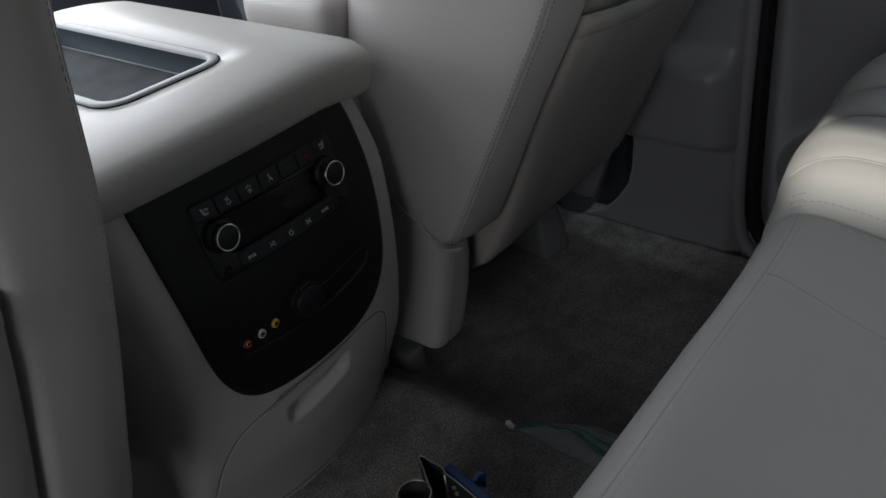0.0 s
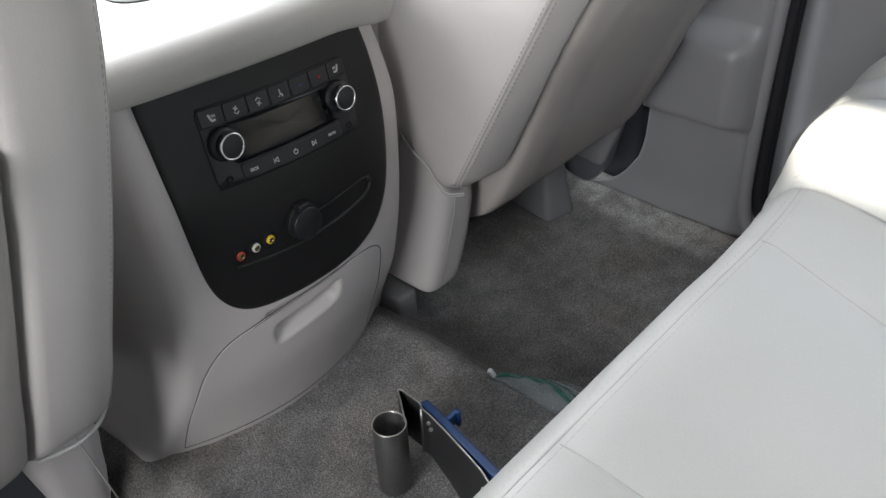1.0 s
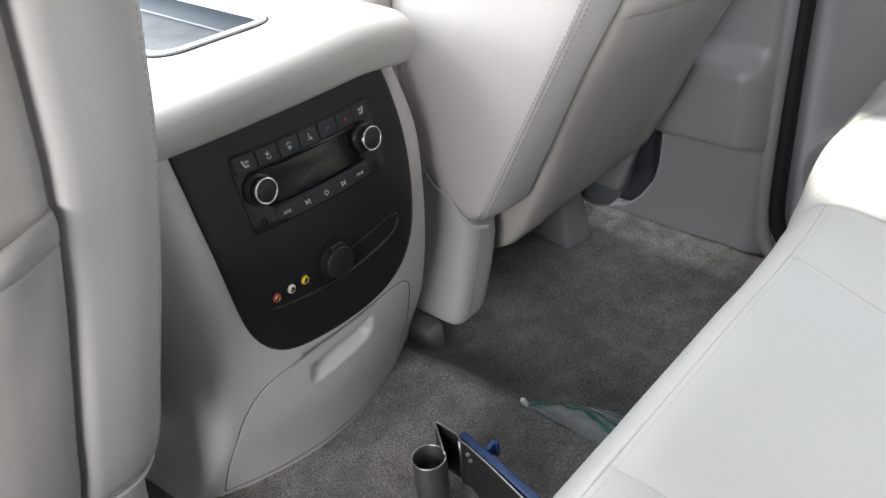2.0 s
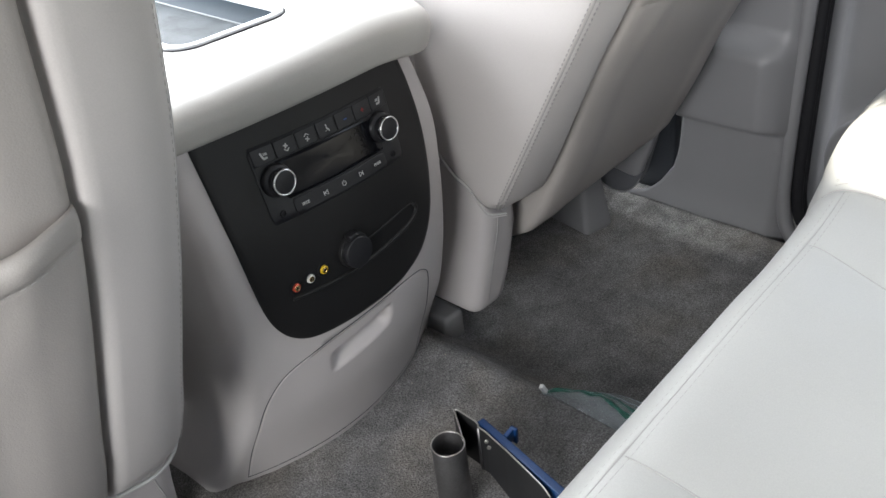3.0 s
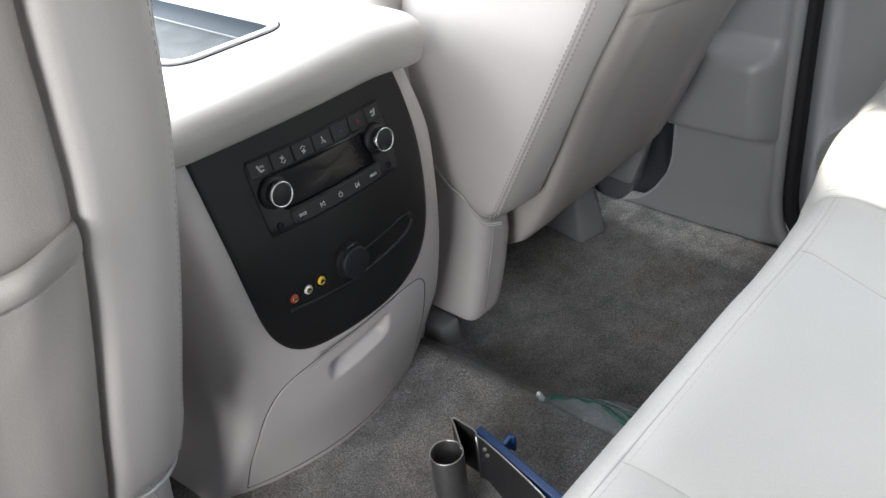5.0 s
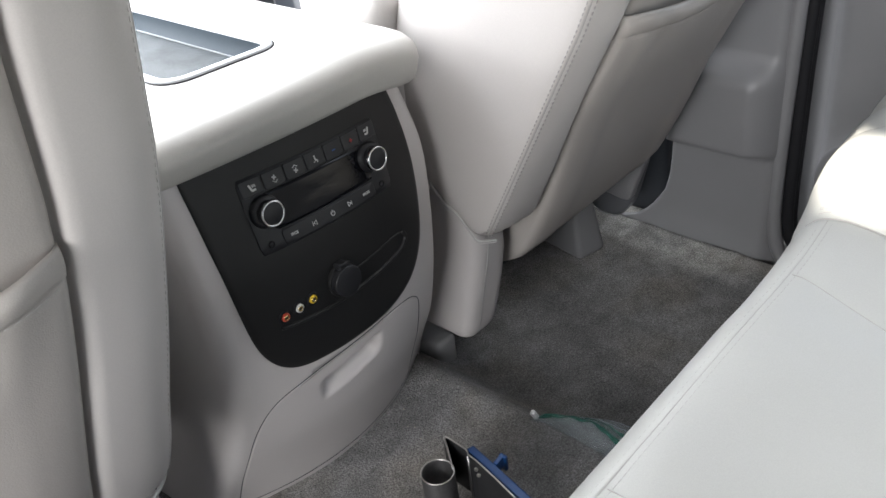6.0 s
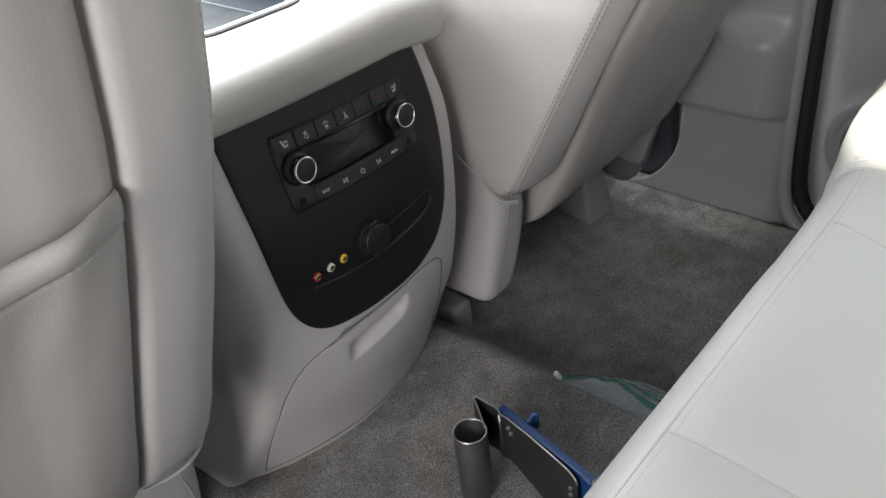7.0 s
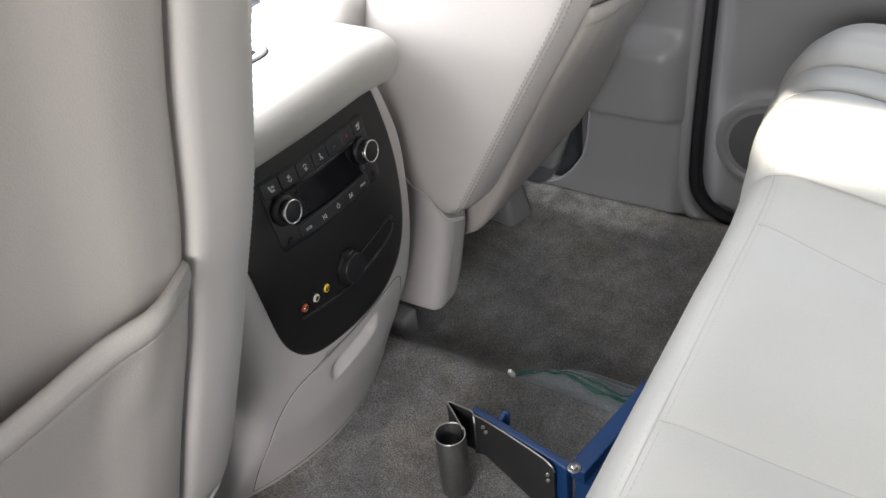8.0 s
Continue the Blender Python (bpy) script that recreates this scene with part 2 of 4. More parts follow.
def thing(name, label, category, group="", kind="", at=(0, 0, 0)):
    ob = new(name)
    ob.location = at
    return tagged(ob, label, category, group, kind)


def mesh_of(name, verts, faces, mat, shade=True):
    me = bpy.data.meshes.new(name)
    me.from_pydata([tuple(v) for v in verts], [], faces)
    me.materials.append(mat)
    bm = bmesh.new()
    bm.from_mesh(me)
    bmesh.ops.recalc_face_normals(bm, faces=bm.faces)
    bm.to_mesh(me)
    bm.free()
    if shade:
        me.polygons.foreach_set("use_smooth", [True] * len(me.polygons))
    return me


def part(name, data, parent, label=""):
    """A mesh as one object under a thing or part; its verts are in world metres."""
    ob = new(name, data)
    if parent is not None:
        ob.parent = parent
        base = Vector((0, 0, 0))
        up = parent
        while up is not None:
            base += Vector(up.location)
            up = up.parent
        ob.location = -base
    return tagged(ob, label) if label else ob


def rings(name, loops, mat, closed=True, cap_a=False, cap_b=False, shade=True):
    """Quads between loops that have equal counts."""
    n = len(loops[0])
    verts = [p for lp in loops for p in lp]
    faces = []
    for i in range(len(loops) - 1):
        for j in range(n if closed else n - 1):
            a, b = i * n + j, i * n + (j + 1) % n
            faces.append((a, b, b + n, a + n))
    if cap_a:
        faces.append(tuple(range(n)))
    if cap_b:
        faces.append(tuple((len(loops) - 1) * n + j for j in range(n)))
    return mesh_of(name, verts, faces, mat, shade)


def tube(name, path, radius, mat, n=8, flat=1.0, closed=False):
    """A round rod along a path."""
    pts = [Vector(p) for p in path]
    loops, up = [], Vector((0, 0, 1))
    for i, p in enumerate(pts):
        if closed:
            d = (pts[(i + 1) % len(pts)] - pts[i - 1]).normalized()
        else:
            d = (pts[min(i + 1, len(pts) - 1)] - pts[max(i - 1, 0)]).normalized()
        side = d.cross(up)
        if side.length < 0.05:
            side = d.cross(Vector((0, 1, 0)))
        side.normalize()
        nor = side.cross(d).normalized()
        up = nor
        loops.append([p + radius * (math.cos(a) * side + flat * math.sin(a) * nor) for a in (math.tau * k / n for k in range(n))])
    if closed:
        loops.append(loops[0])
    return rings(name, loops, mat, True, not closed, not closed)


def curve_through(pts, n, closed=False):
    """Catmull-Rom points through a few given ones."""
    p = [Vector(q) for q in pts]
    m = len(p)
    out = []
    spans = m if closed else m - 1
    for i in range(n):
        u = i / (n if closed else n - 1) * spans
        k = min(int(u), spans - 1)
        t = u - k
        if closed:
            a, b, c, d = p[(k - 1) % m], p[k % m], p[(k + 1) % m], p[(k + 2) % m]
        else:
            a, b, c, d = p[max(k - 1, 0)], p[k], p[min(k + 1, m - 1)], p[min(k + 2, m - 1)]
        out.append(0.5 * (2 * b + (c - a) * t + (2 * a - 5 * b + 4 * c - d) * t * t + (3 * b - a - 3 * c + d) * t ** 3))
    return out


def rounded_rect(x0, x1, y0, y1, r, n=8):
    out = []
    for cx, cy, a0 in ((x1 - r, y0 + r, -90), (x1 - r, y1 - r, 0), (x0 + r, y1 - r, 90), (x0 + r, y0 + r, 180)):
        for k in range(n + 1):
            a = radians(a0 + 90 * k / n)
            out.append((cx + r * math.cos(a), cy + r * math.sin(a)))
    return out


def even(loop, n):
    """A closed 2D loop at even steps."""
    p = [Vector(q) for q in loop]
    p.append(p[0])
    d = [0.0]
    for a, b in zip(p, p[1:]):
        d.append(d[-1] + (b - a).length)
    out = []
    for k in range(n):
        s = d[-1] * k / n
        i = max(j for j in range(len(d)) if d[j] <= s + 1e-12)
        i = min(i, len(p) - 2)
        f = (s - d[i]) / max(d[i + 1] - d[i], 1e-9)
        out.append(p[i].lerp(p[i + 1], f))
    return out


def rod(name, centre, axis, radius, length, mat, n=24, lip=0.0, cap=True):
    """A short turned piece along an axis, with a softened front edge. It starts at centre."""
    c, ax = Vector(centre), Vector(axis).normalized()
    s = ax.orthogonal().normalized()
    t = ax.cross(s)
    loops = []
    lip = lip or radius * 0.12
    for r, h in ((radius, 0), (radius, length - lip), (radius - lip * 0.3, length - lip * 0.3), (radius - lip, length)):
        loops.append([c + ax * h + r * (math.cos(a) * s + math.sin(a) * t) for a in (math.tau * k / n for k in range(n))])
    return rings(name, loops, mat, True, False, cap)


def ring_solid(name, centre, axis, r0, r1, h0, h1, mat, n=28):
    """A flat ring with thickness."""
    c, ax = Vector(centre), Vector(axis).normalized()
    s = ax.orthogonal().normalized()
    t = ax.cross(s)
    loops = []
    for r, h in ((r1, h0), (r1, h1 - 0.0004), (r1 - 0.0004, h1), (r0 + 0.0004, h1), (r0, h1 - 0.0004), (r0, h0), (r1, h0)):
        loops.append([c + ax * h + r * (math.cos(a) * s + math.sin(a) * t) for a in (math.tau * k / n for k in range(n))])
    return rings(name, loops, mat)


def box(name, x0, x1, y0, y1, z0, z1, mat, bevel=0.004, segments=2):
    bm = bmesh.new()
    bmesh.ops.create_cube(bm, size=1.0)
    for v in bm.verts:
        v.co = ((x0 + x1) / 2 + v.co.x * (x1 - x0), (y0 + y1) / 2 + v.co.y * (y1 - y0), (z0 + z1) / 2 + v.co.z * (z1 - z0))
    if bevel:
        bmesh.ops.bevel(bm, geom=list(bm.edges), offset=bevel, segments=segments, affect="EDGES", profile=0.6)
    me = bpy.data.meshes.new(name)
    bm.to_mesh(me)
    bm.free()
    me.materials.append(mat)
    me.polygons.foreach_set("use_smooth", [bevel > 0] * len(me.polygons))
    return me


def stitches(name, path, length, gap, radius, mat):
    """Short thread pieces one after another along a path."""
    pts = [Vector(p) for p in path]
    d = [0.0]
    for a, b in zip(pts, pts[1:]):
        d.append(d[-1] + (b - a).length)

    def at(s):
        i = min(max(j for j in range(len(d)) if d[j] <= s + 1e-9), len(pts) - 2)
        return pts[i].lerp(pts[i + 1], (s - d[i]) / max(d[i + 1] - d[i], 1e-9))

    verts, faces, s = [], [], 0.0
    while s + length < d[-1]:
        a, b = at(s), at(s + length)
        ax = (b - a).normalized()
        u = ax.orthogonal().normalized()
        v = ax.cross(u)
        k = len(verts)
        for p, r in ((a, 0.5), (a.lerp(b, 0.25), 1), (a.lerp(b, 0.75), 1), (b, 0.5)):
            verts += [p + radius * r * (math.cos(q) * u + math.sin(q) * v) for q in (math.tau * w / 5 for w in range(5))]
        for i in range(3):
            for j in range(5):
                faces.append((k + i * 5 + j, k + i * 5 + (j + 1) % 5, k + i * 5 + 5 + (j + 1) % 5, k + i * 5 + 5 + j))
        s += length + gap
    return mesh_of(name, verts, faces, mat)


# ---- the cabin ----


def floor_height(x, y):
    hump = 1 - smooth(abs(x + 0.015), 0.170, 0.272)
    z = -0.066 + 0.066 * hump
    z += 0.005 * math.exp(-((abs(x + 0.015) - 0.182) / 0.022) ** 2) * smooth(y, -0.25, -0.1)
    z += 0.010 * smooth(x, 0.66, 0.73)
    z -= 0.032 * smooth(x, 0.738, 0.765)
    return z + 0.0035 * noise.noise((x * 9, y * 9, 0)) + 0.0015 * noise.noise((x * 40, y * 40, 3))


def sheet(name, xs, ys, fn, mat):
    return rings(name, [[(x, y, fn(x, y)) for x in xs] for y in ys], mat, closed=False)


floor = new("floor", sheet("floor", np.linspace(-0.86, 0.86, 173), np.linspace(-1.5, 1.25, 180), floor_height, CARPET))
tagged(floor, "dark grey cut-pile carpet over the cabin floor and tunnel", "floor", kind="structure")


def slabs(name, boxes, mat):
    """Several plain boxes as one mesh: x, y and z from and to."""
    bm = bmesh.new()
    for x0, x1, y0, y1, z0, z1 in boxes:
        for v in bmesh.ops.create_cube(bm, size=1.0)["verts"]:
            v.co = ((x0 + x1) / 2 + v.co.x * (x1 - x0), (y0 + y1) / 2 + v.co.y * (y1 - y0), (z0 + z1) / 2 + v.co.z * (z1 - z0))
    me = bpy.data.meshes.new(name)
    bm.to_mesh(me)
    bm.free()
    me.materials.append(mat)
    return me


# the sunroof gap is an addition, sized for the fill lamp above it
ceiling = new("ceiling", slabs("ceiling", ((-0.86, 0.86, -1.5, 0.14, 1.04, 1.10), (-0.86, 0.86, 0.74, 1.3, 1.04, 1.10), (-0.86, -0.48, 0.14, 0.74, 1.04, 1.10), (0.48, 0.86, 0.14, 0.74, 1.04, 1.10)), HEADLINER))
tagged(ceiling, "pale fabric headliner with an added, unseen sunroof opening for light", "ceiling", kind="structure")
wall = new("wall_front", box("wall_front", -0.86, 0.86, 1.25, 1.31, -0.12, 0.62, DARKTRIM, 0))
tagged(wall, "dark footwell bulkhead below the windscreen", "wall", kind="structure")
wall = new("wall_back", slabs("wall_back", [(x0, x1, -1.56, -1.5, z0, z1) for x0, x1, z0, z1 in ((-0.86, 0.86, -0.12, 0.62), (-0.86, 0.86, 1.0, 1.1), (-0.86, -0.7, 0.62, 1.0), (0.7, 0.86, 0.62, 1.0))], TRIM))
tagged(wall, "plain cabin wall behind the rear bench with a window opening", "wall", kind="structure")


def side_wall(name, sign):
    x0, x1 = (0.86, 0.90) if sign > 0 else (-0.90, -0.86)
    lower = ((-1.56, 1.31, -0.12, 0.56),) if sign > 0 else ((-1.56, -1.0, -0.12, 0.56), (-0.14, 1.31, -0.12, 0.56), (-1.0, -0.14, -0.12, -0.06))
    front = 0.02 if sign > 0 else 0.75
    # unseen header and post edges are set to crop the bench's sun patch
    sides = lower + ((-1.56, 1.31, 0.966, 1.10), (-1.56, -1.0, 0.56, 0.966), (-0.14, front, 0.56, 0.966), (1.18, 1.31, 0.56, 0.966))
    me = slabs(name, [(x0, x1, y0, y1, z0, z1) for y0, y1, z0, z1 in sides], TRIM)
    return tagged(new(name, me), "grey cabin side with door and window openings", "wall", kind="structure")


side_wall("wall_right", 1)
side_wall("wall_left", -1)
# added out of view: its top edge shades the flat part of the bench
wall = new("wall_outside", slabs("wall_outside", [(-3.6, -3.5, -6.0, 6.0, -0.6, 2.04)], HEADLINER))
tagged(wall, "plain unseen wall added outside to keep low sun off the bench", "wall", kind="structure")


# ---- door pillar, seal and rear door on the passenger side ----


def pillar_x(y, z):
    bulge = smooth(z, 0.124, 0.143) * (1 - smooth(z, 0.258, 0.305)) * (1 - smooth(-y, 0.124, 0.182))
    x = 0.752 - 0.034 * bulge + 0.010 * smooth(z, 0.3, 0.7)
    x -= 0.012 * (1 - smooth(z, -0.09, 0.0))
    x += 0.03 * smooth(-y, 0.150, 0.185) ** 1.3
    return x


def pillar_front(z):
    return lerp(z, [-0.09, -0.068, -0.058, -0.042, -0.018, 0.02, 0.052, 0.122, 0.150, 0.19, 0.2, 0.26, 0.9], [0.9, 0.175, 0.112, 0.074, 0.050, 0.026, 0.017, 0.012, 0.007, 0.009, 0.05, 0.06, 0.06])


levels = [-0.09, -0.075, -0.06, -0.045, -0.03, -0.015, 0.0, 0.02, 0.04, 0.06, 0.08, 0.10, 0.115, 0.122, 0.128, 0.134, 0.14, 0.146, 0.152, 0.165, 0.18, 0.19, 0.2, 0.22, 0.24,
          0.252, 0.26, 0.268, 0.276, 0.284, 0.292, 0.30, 0.308, 0.32, 0.34, 0.4, 0.5, 0.7, 1.0]
loops = []
for z in levels:
    f = pillar_front(z)
    loop = [(pillar_x(f, z) + 0.008, f + 0.002, z), (pillar_x(f, z) + 0.003, f + 0.003, z)]
    for k in range(41):
        y = f + (-0.182 - f) * k / 40
        loop.append((pillar_x(y, z), y, z))
    loops.append(loop)
pillar = thing("pillar_trim", "moulded grey plastic door pillar trim with a stepped belt cover", "car trim", at=(0.76, -0.08, -0.07))
part("cover", rings("cover", loops, TRIM, closed=False), pillar)

path = curve_through([(0.785, -0.202, 1.0), (0.785, -0.191, 0.5), (0.785, -0.1865, 0.3), (0.785, -0.186, 0.15), (0.785, -0.186, 0.06), (0.785, -0.190, 0.0), (0.785, -0.206, -0.04), (0.785, -0.24, -0.066), (0.785, -0.31, -0.076), (0.785, -0.6, -0.078), (0.785, -1.2, -0.078)], 70)
seal = thing("door_seal", "black rubber weatherstrip round the rear door opening", "door seal", at=(0.79, -0.18, 0.0))
part("strip", tube("strip", path, 0.0135, RUBBER, 10), seal)
part("lip", tube("lip", [(p.x - 0.008, p.y - 0.0125, p.z) for p in path], 0.003, RUBBER, 6, 0.5), seal, "thin black rubber lip")
path = curve_through([(0.775, -0.180, 0.9), (0.772, -0.172, 0.4), (0.770, -0.168, 0.2), (0.770, -0.167, 0.06), (0.769, -0.171, -0.005), (0.767, -0.186, -0.050), (0.764, -0.222, -0.080), (0.760, -0.30, -0.090), (0.758, -0.7, -0.091), (0.758, -1.2, -0.091)], 70)
sill = thing("door_sill", "grey plastic flange and sill moulding round the door opening", "car trim", at=(0.77, -0.4, -0.088))
part("moulding", tube("moulding", path, 0.0125, TRIM, 12), sill)


def door_x(y, z):
    x = 0.815 - 0.007 * smooth(z, 0.28, 0.40)
    return x - 0.010 * (1 - smooth(math.hypot(y + 0.30, z - 0.085), 0.080, 0.100)) + 0.03 * (1 - smooth(-y, 0.195, 0.23))


door = thing("rear_door", "grey moulded rear door panel, closed, with a round speaker", "car door", at=(0.82, -0.6, -0.09))
part("panel", rings("panel", [[(door_x(y, z), y, z) for y in np.linspace(-0.18, -1.3, 120)] for z in np.linspace(-0.09, 0.53, 64)], TRIM, closed=False), door)


def disc(r, out):
    return [(0.8052 - out, -0.30 + r * math.cos(a), 0.085 + r * math.sin(a)) for a in (math.tau * k / 48 for k in range(48))]


part("speaker_ring", rings("speaker_ring", [disc(0.090, -0.006), disc(0.086, 0.0020), disc(0.081, 0.0042), disc(0.075, 0.0038), disc(0.070, 0.0005)], TRIM), door, "rounded grey speaker surround")
part("speaker_grille", rings("speaker_grille", [disc(0.0705, -0.0012), disc(0.055, 0.0015), disc(0.03, 0.0032), disc(0.012, 0.0036), disc(0.001, 0.0037)], GRILLE, True, False, True), door, "dark round speaker grille")

front_door = thing("front_door", "lower panel of the closed front door, darkened as a shaded gap", "car door", at=(0.85, 0.5, -0.09))
# near-black colour carries the shade of the gap between seat and pillar
part("panel", box("panel", 0.825, 0.858, 0.07, 1.2, -0.09, 0.56, DARKTRIM, 0.01), front_door)

# ---- centre console ----
XC = -0.015


def face(x, z):
    """The console's rear face: y over x and z."""
    p = soft_lerp(z, [-0.1, 0, 0.06, 0.12, 0.20, 0.25, 0.305, 0.36, 0.415, 0.49, 0.6], [0.075, 0.052, 0.033, 0.012, -0.004, -0.008, -0.007, 0.0, 0.013, 0.029, 0.05])
    return p + soft_lerp(z, [-0.1, 0, 0.2, 0.5, 0.6], [1.75, 1.6, 1.1, 0.7, 0.6]) * (x - XC) ** 2


def on_face(x, z, out=0.0):
    return Vector((x, face(x, z) - out, z))


def shell(name, loop, out, mat, steps=10, deep=0.006, edge=0.0015, n=96, shift=None):
    """A plate that follows the console's face: a loop in x and z, raised by out."""
    lp = even(loop, n)
    c = sum(lp, Vector((0, 0))) / n
    rise = shift or (lambda x, z: 0.0)
    lps = []
    for k in range(steps):
        f = 0.02 + (1 - 0.02) * k / (steps - 1)
        q = [c + (p - c) * f for p in lp]
        if k == steps - 1:
            q = [p - (p - c).normalized() * edge for p in lp]
        lps.append([on_face(p.x, p.y, out + rise(p.x, p.y)) for p in q])
    lps.append([on_face(p.x, p.y, out - edge * 0.7) for p in lp])
    lps.append([on_face(p.x, p.y, out - deep) for p in lp])
    return rings(name, lps, mat, True, True, False)


PANEL_LOOP = [(-0.1435, 0.486), (-0.143, 0.462), (-0.141, 0.427), (-0.139, 0.38), (-0.136, 0.326), (-0.131, 0.283), (-0.1215, 0.254), (-0.105, 0.2335), (-0.08, 0.2215), (-0.036, 0.2160), (0.0, 0.2145),
              (0.03, 0.2145), (0.065, 0.2185), (0.10, 0.233), (0.124, 0.265), (0.136, 0.317), (0.143, 0.385), (0.1405, 0.425), (0.1350, 0.452), (0.1265, 0.486)]
DOOR_LOOP = [(-0.169, 0.010), (-0.1655, 0.06), (-0.1595, 0.108), (-0.147, 0.153), (-0.124, 0.184), (-0.088, 0.1975), (-0.04, 0.205), (0.04, 0.207), (0.085, 0.201), (0.106, 0.190), (0.117, 0.172),
             (0.122, 0.12), (0.128, 0.05), (0.13, 0.010)]
console = thing("centre_console", "light grey centre console with black rear control panel", "console", at=(XC, 0.2, 0.0))

loops = []
for z in [-0.03, -0.01, 0.004] + list(np.linspace(0.012, 0.488, 80)):
    wr = soft_lerp(z, [-0.05, 0.0, 0.02, 0.1, 0.2, 0.3, 0.38, 0.46], [0.222, 0.215, 0.205, 0.193, 0.184, 0.188, 0.195, 0.178])
    wl = soft_lerp(z, [-0.05, 0.0, 0.02, 0.1, 0.2, 0.3, 0.46], [0.20, 0.194, 0.186, 0.168, 0.158, 0.155, 0.158])
    r, rl = 0.016, 0.024
    row = []
    xs = [XC - wl + rl + (wl + wr - r - rl) * k / 90 for k in range(91)]
    yl = face(xs[0], z)
    row += [(XC - wl - 0.01, 0.56, z), (XC - wl - 0.006, 0.3, z), (XC - wl - 0.001, yl + rl + 0.05, z)]
    row += [(XC - wl + rl - rl * math.cos(a), yl + rl - rl * math.sin(a) + 0.004 * (1 - math.sin(a)), z) for a in (radians(q) for q in (0, 18, 36, 54, 72))]
    for x in xs:
        y = face(x, z)
        if abs(x + 0.016) < 0.056 and abs(z - 0.171) < 0.028:
            y += 0.02
        row.append((x, y, z))
    row += [(XC + wr - r + r * math.sin(a), face(xs[-1], z) + r - r * math.cos(a) + 0.003 * (1 - math.cos(a)), z) for a in (radians(q) for q in (18, 36, 54, 72, 90))]
    row += [(XC + wr, face(xs[-1], z) + r + 0.05, z), (XC + wr, 0.3, z), (XC + wr - 0.012, 0.56, z)]
    loops.append(row)
part("body", rings("body", loops, PLASTIC, True, False, True), console)


def scoop(x, z):
    u = (x + 0.016) / 0.047
    mid = 0.171 + 0.006 * u
    v = (z - mid) / 0.017
    a = (1 - smooth(abs(u), 0.70, 1.1)) * (1 - smooth(v, 0.55, 1.1)) * (1 - smooth(-v, 0.1, 1.15))
    return -0.014 * a


def fine_shell(name, loop, out, mat, shift, deep=0.006):
    return shell(name, loop, out, mat, 70, deep, 0.0018, 220, shift)


storage = part("storage_door", fine_shell("storage_door", [(p.x, p.y) for p in curve_through([(x, z, 0) for x, z in DOOR_LOOP], 140)], 0.001, PLASTIC, scoop), console, "closed storage door with a scooped pull")

panel = part("rear_panel", shell("rear_panel", [(p.x, p.y) for p in curve_through([(x, z, 0) for x, z in PANEL_LOOP], 120, False)], 0.0035, PANEL, 22, 0.006, 0.0012, 160), console, "matt black control panel")

gap_loop = even([(p.x, p.y) for p in curve_through([(x, z, 0) for x, z in DOOR_LOOP], 140)], 200)
part("joint", tube("joint", [on_face(-0.018 + (x + 0.018) * 1.006, 0.11 + (z - 0.11) * 1.006, 0.0002) for x, z in gap_loop], 0.0006, DARKTRIM, 6, closed=True), console)

# control unit
TILT_MODULE = 0.045


def unit(x, z, out):
    return on_face(x, z - TILT_MODULE * x, out)


def plate(name, x0, x1, z0, z1, out, mat, r=0.002, deep=0.004, edge=0.0006, steps=6):
    lp = rounded_rect(x0, x1, z0, z1, r, 4)
    lp = [(x, z - TILT_MODULE * x) for x, z in lp]
    return shell(name, lp, out, mat, steps, deep, edge, 64)


module = part("control_unit", plate("control_unit", -0.0935, 0.0935, 0.3665, 0.4475, 0.005, BUTTON, 0.003), console, "black rear audio and climate unit")
for k in range(7):
    a = -0.0922 + k * 0.0264
    part("button", plate("button", a + 0.0006, a + 0.0258, 0.4285, 0.4462, 0.0066, BUTTON, 0.0012, 0.003), module)
part("display", plate("display", -0.070, 0.067, 0.3868, 0.4272, 0.0056, GLOSS, 0.0015, 0.003), module, "glossy dark display window")
part("button_bar", plate("button_bar", -0.066, 0.064, 0.3685, 0.3855, 0.0064, BUTTON, 0.002, 0.003), module)
for x in (-0.0805, 0.0775):
    part("socket", ring_solid("socket", unit(x, 0.3755, 0.005), (0, -1, 0), 0.0022, 0.0040, 0, 0.0012, RUBBER, 16), module)
for x in (-0.0745, 0.0715):
    c = unit(x, 0.4095, 0.004)
    ax = Vector((0, -1, 0.12)).normalized()
    part("knob_skirt", rod("knob_skirt", c, ax, 0.0175, 0.0075, BUTTON, 36, 0.004), module)
    knob = part("knob", rod("knob", c, ax, 0.0131, 0.0165, BUTTON, 36), module)
    part("ring", ring_solid("ring", c, ax, 0.0115, 0.0137, 0.0125, 0.0172, CHROME, 40), knob, "bright chrome ring")


def bar_icon(name, marks, x, z, out, mat, size, parent):
    """Small printed strokes: each mark is a line with a width, in the icon's own units."""
    verts, faces = [], []
    for (ax, az, bx, bz, w) in marks:
        a, b = Vector((ax, az)), Vector((bx, bz))
        d = (b - a).normalized()
        s = Vector((-d.y, d.x)) * w / 2
        k = len(verts)
        for q in (a - s, b - s, b + s, a + s):
            verts.append(unit(x + q.x * size, z + q.y * size, out))
        for q in (a - s, b - s, b + s, a + s):
            verts.append(unit(x + q.x * size, z + q.y * size, out - 0.0006))
        faces += [(k, k + 1, k + 2, k + 3)] + [(k + i, k + (i + 1) % 4, k + 4 + (i + 1) % 4, k + 4 + i) for i in range(4)]
    part(name, mesh_of(name, verts, faces, mat, False), parent)


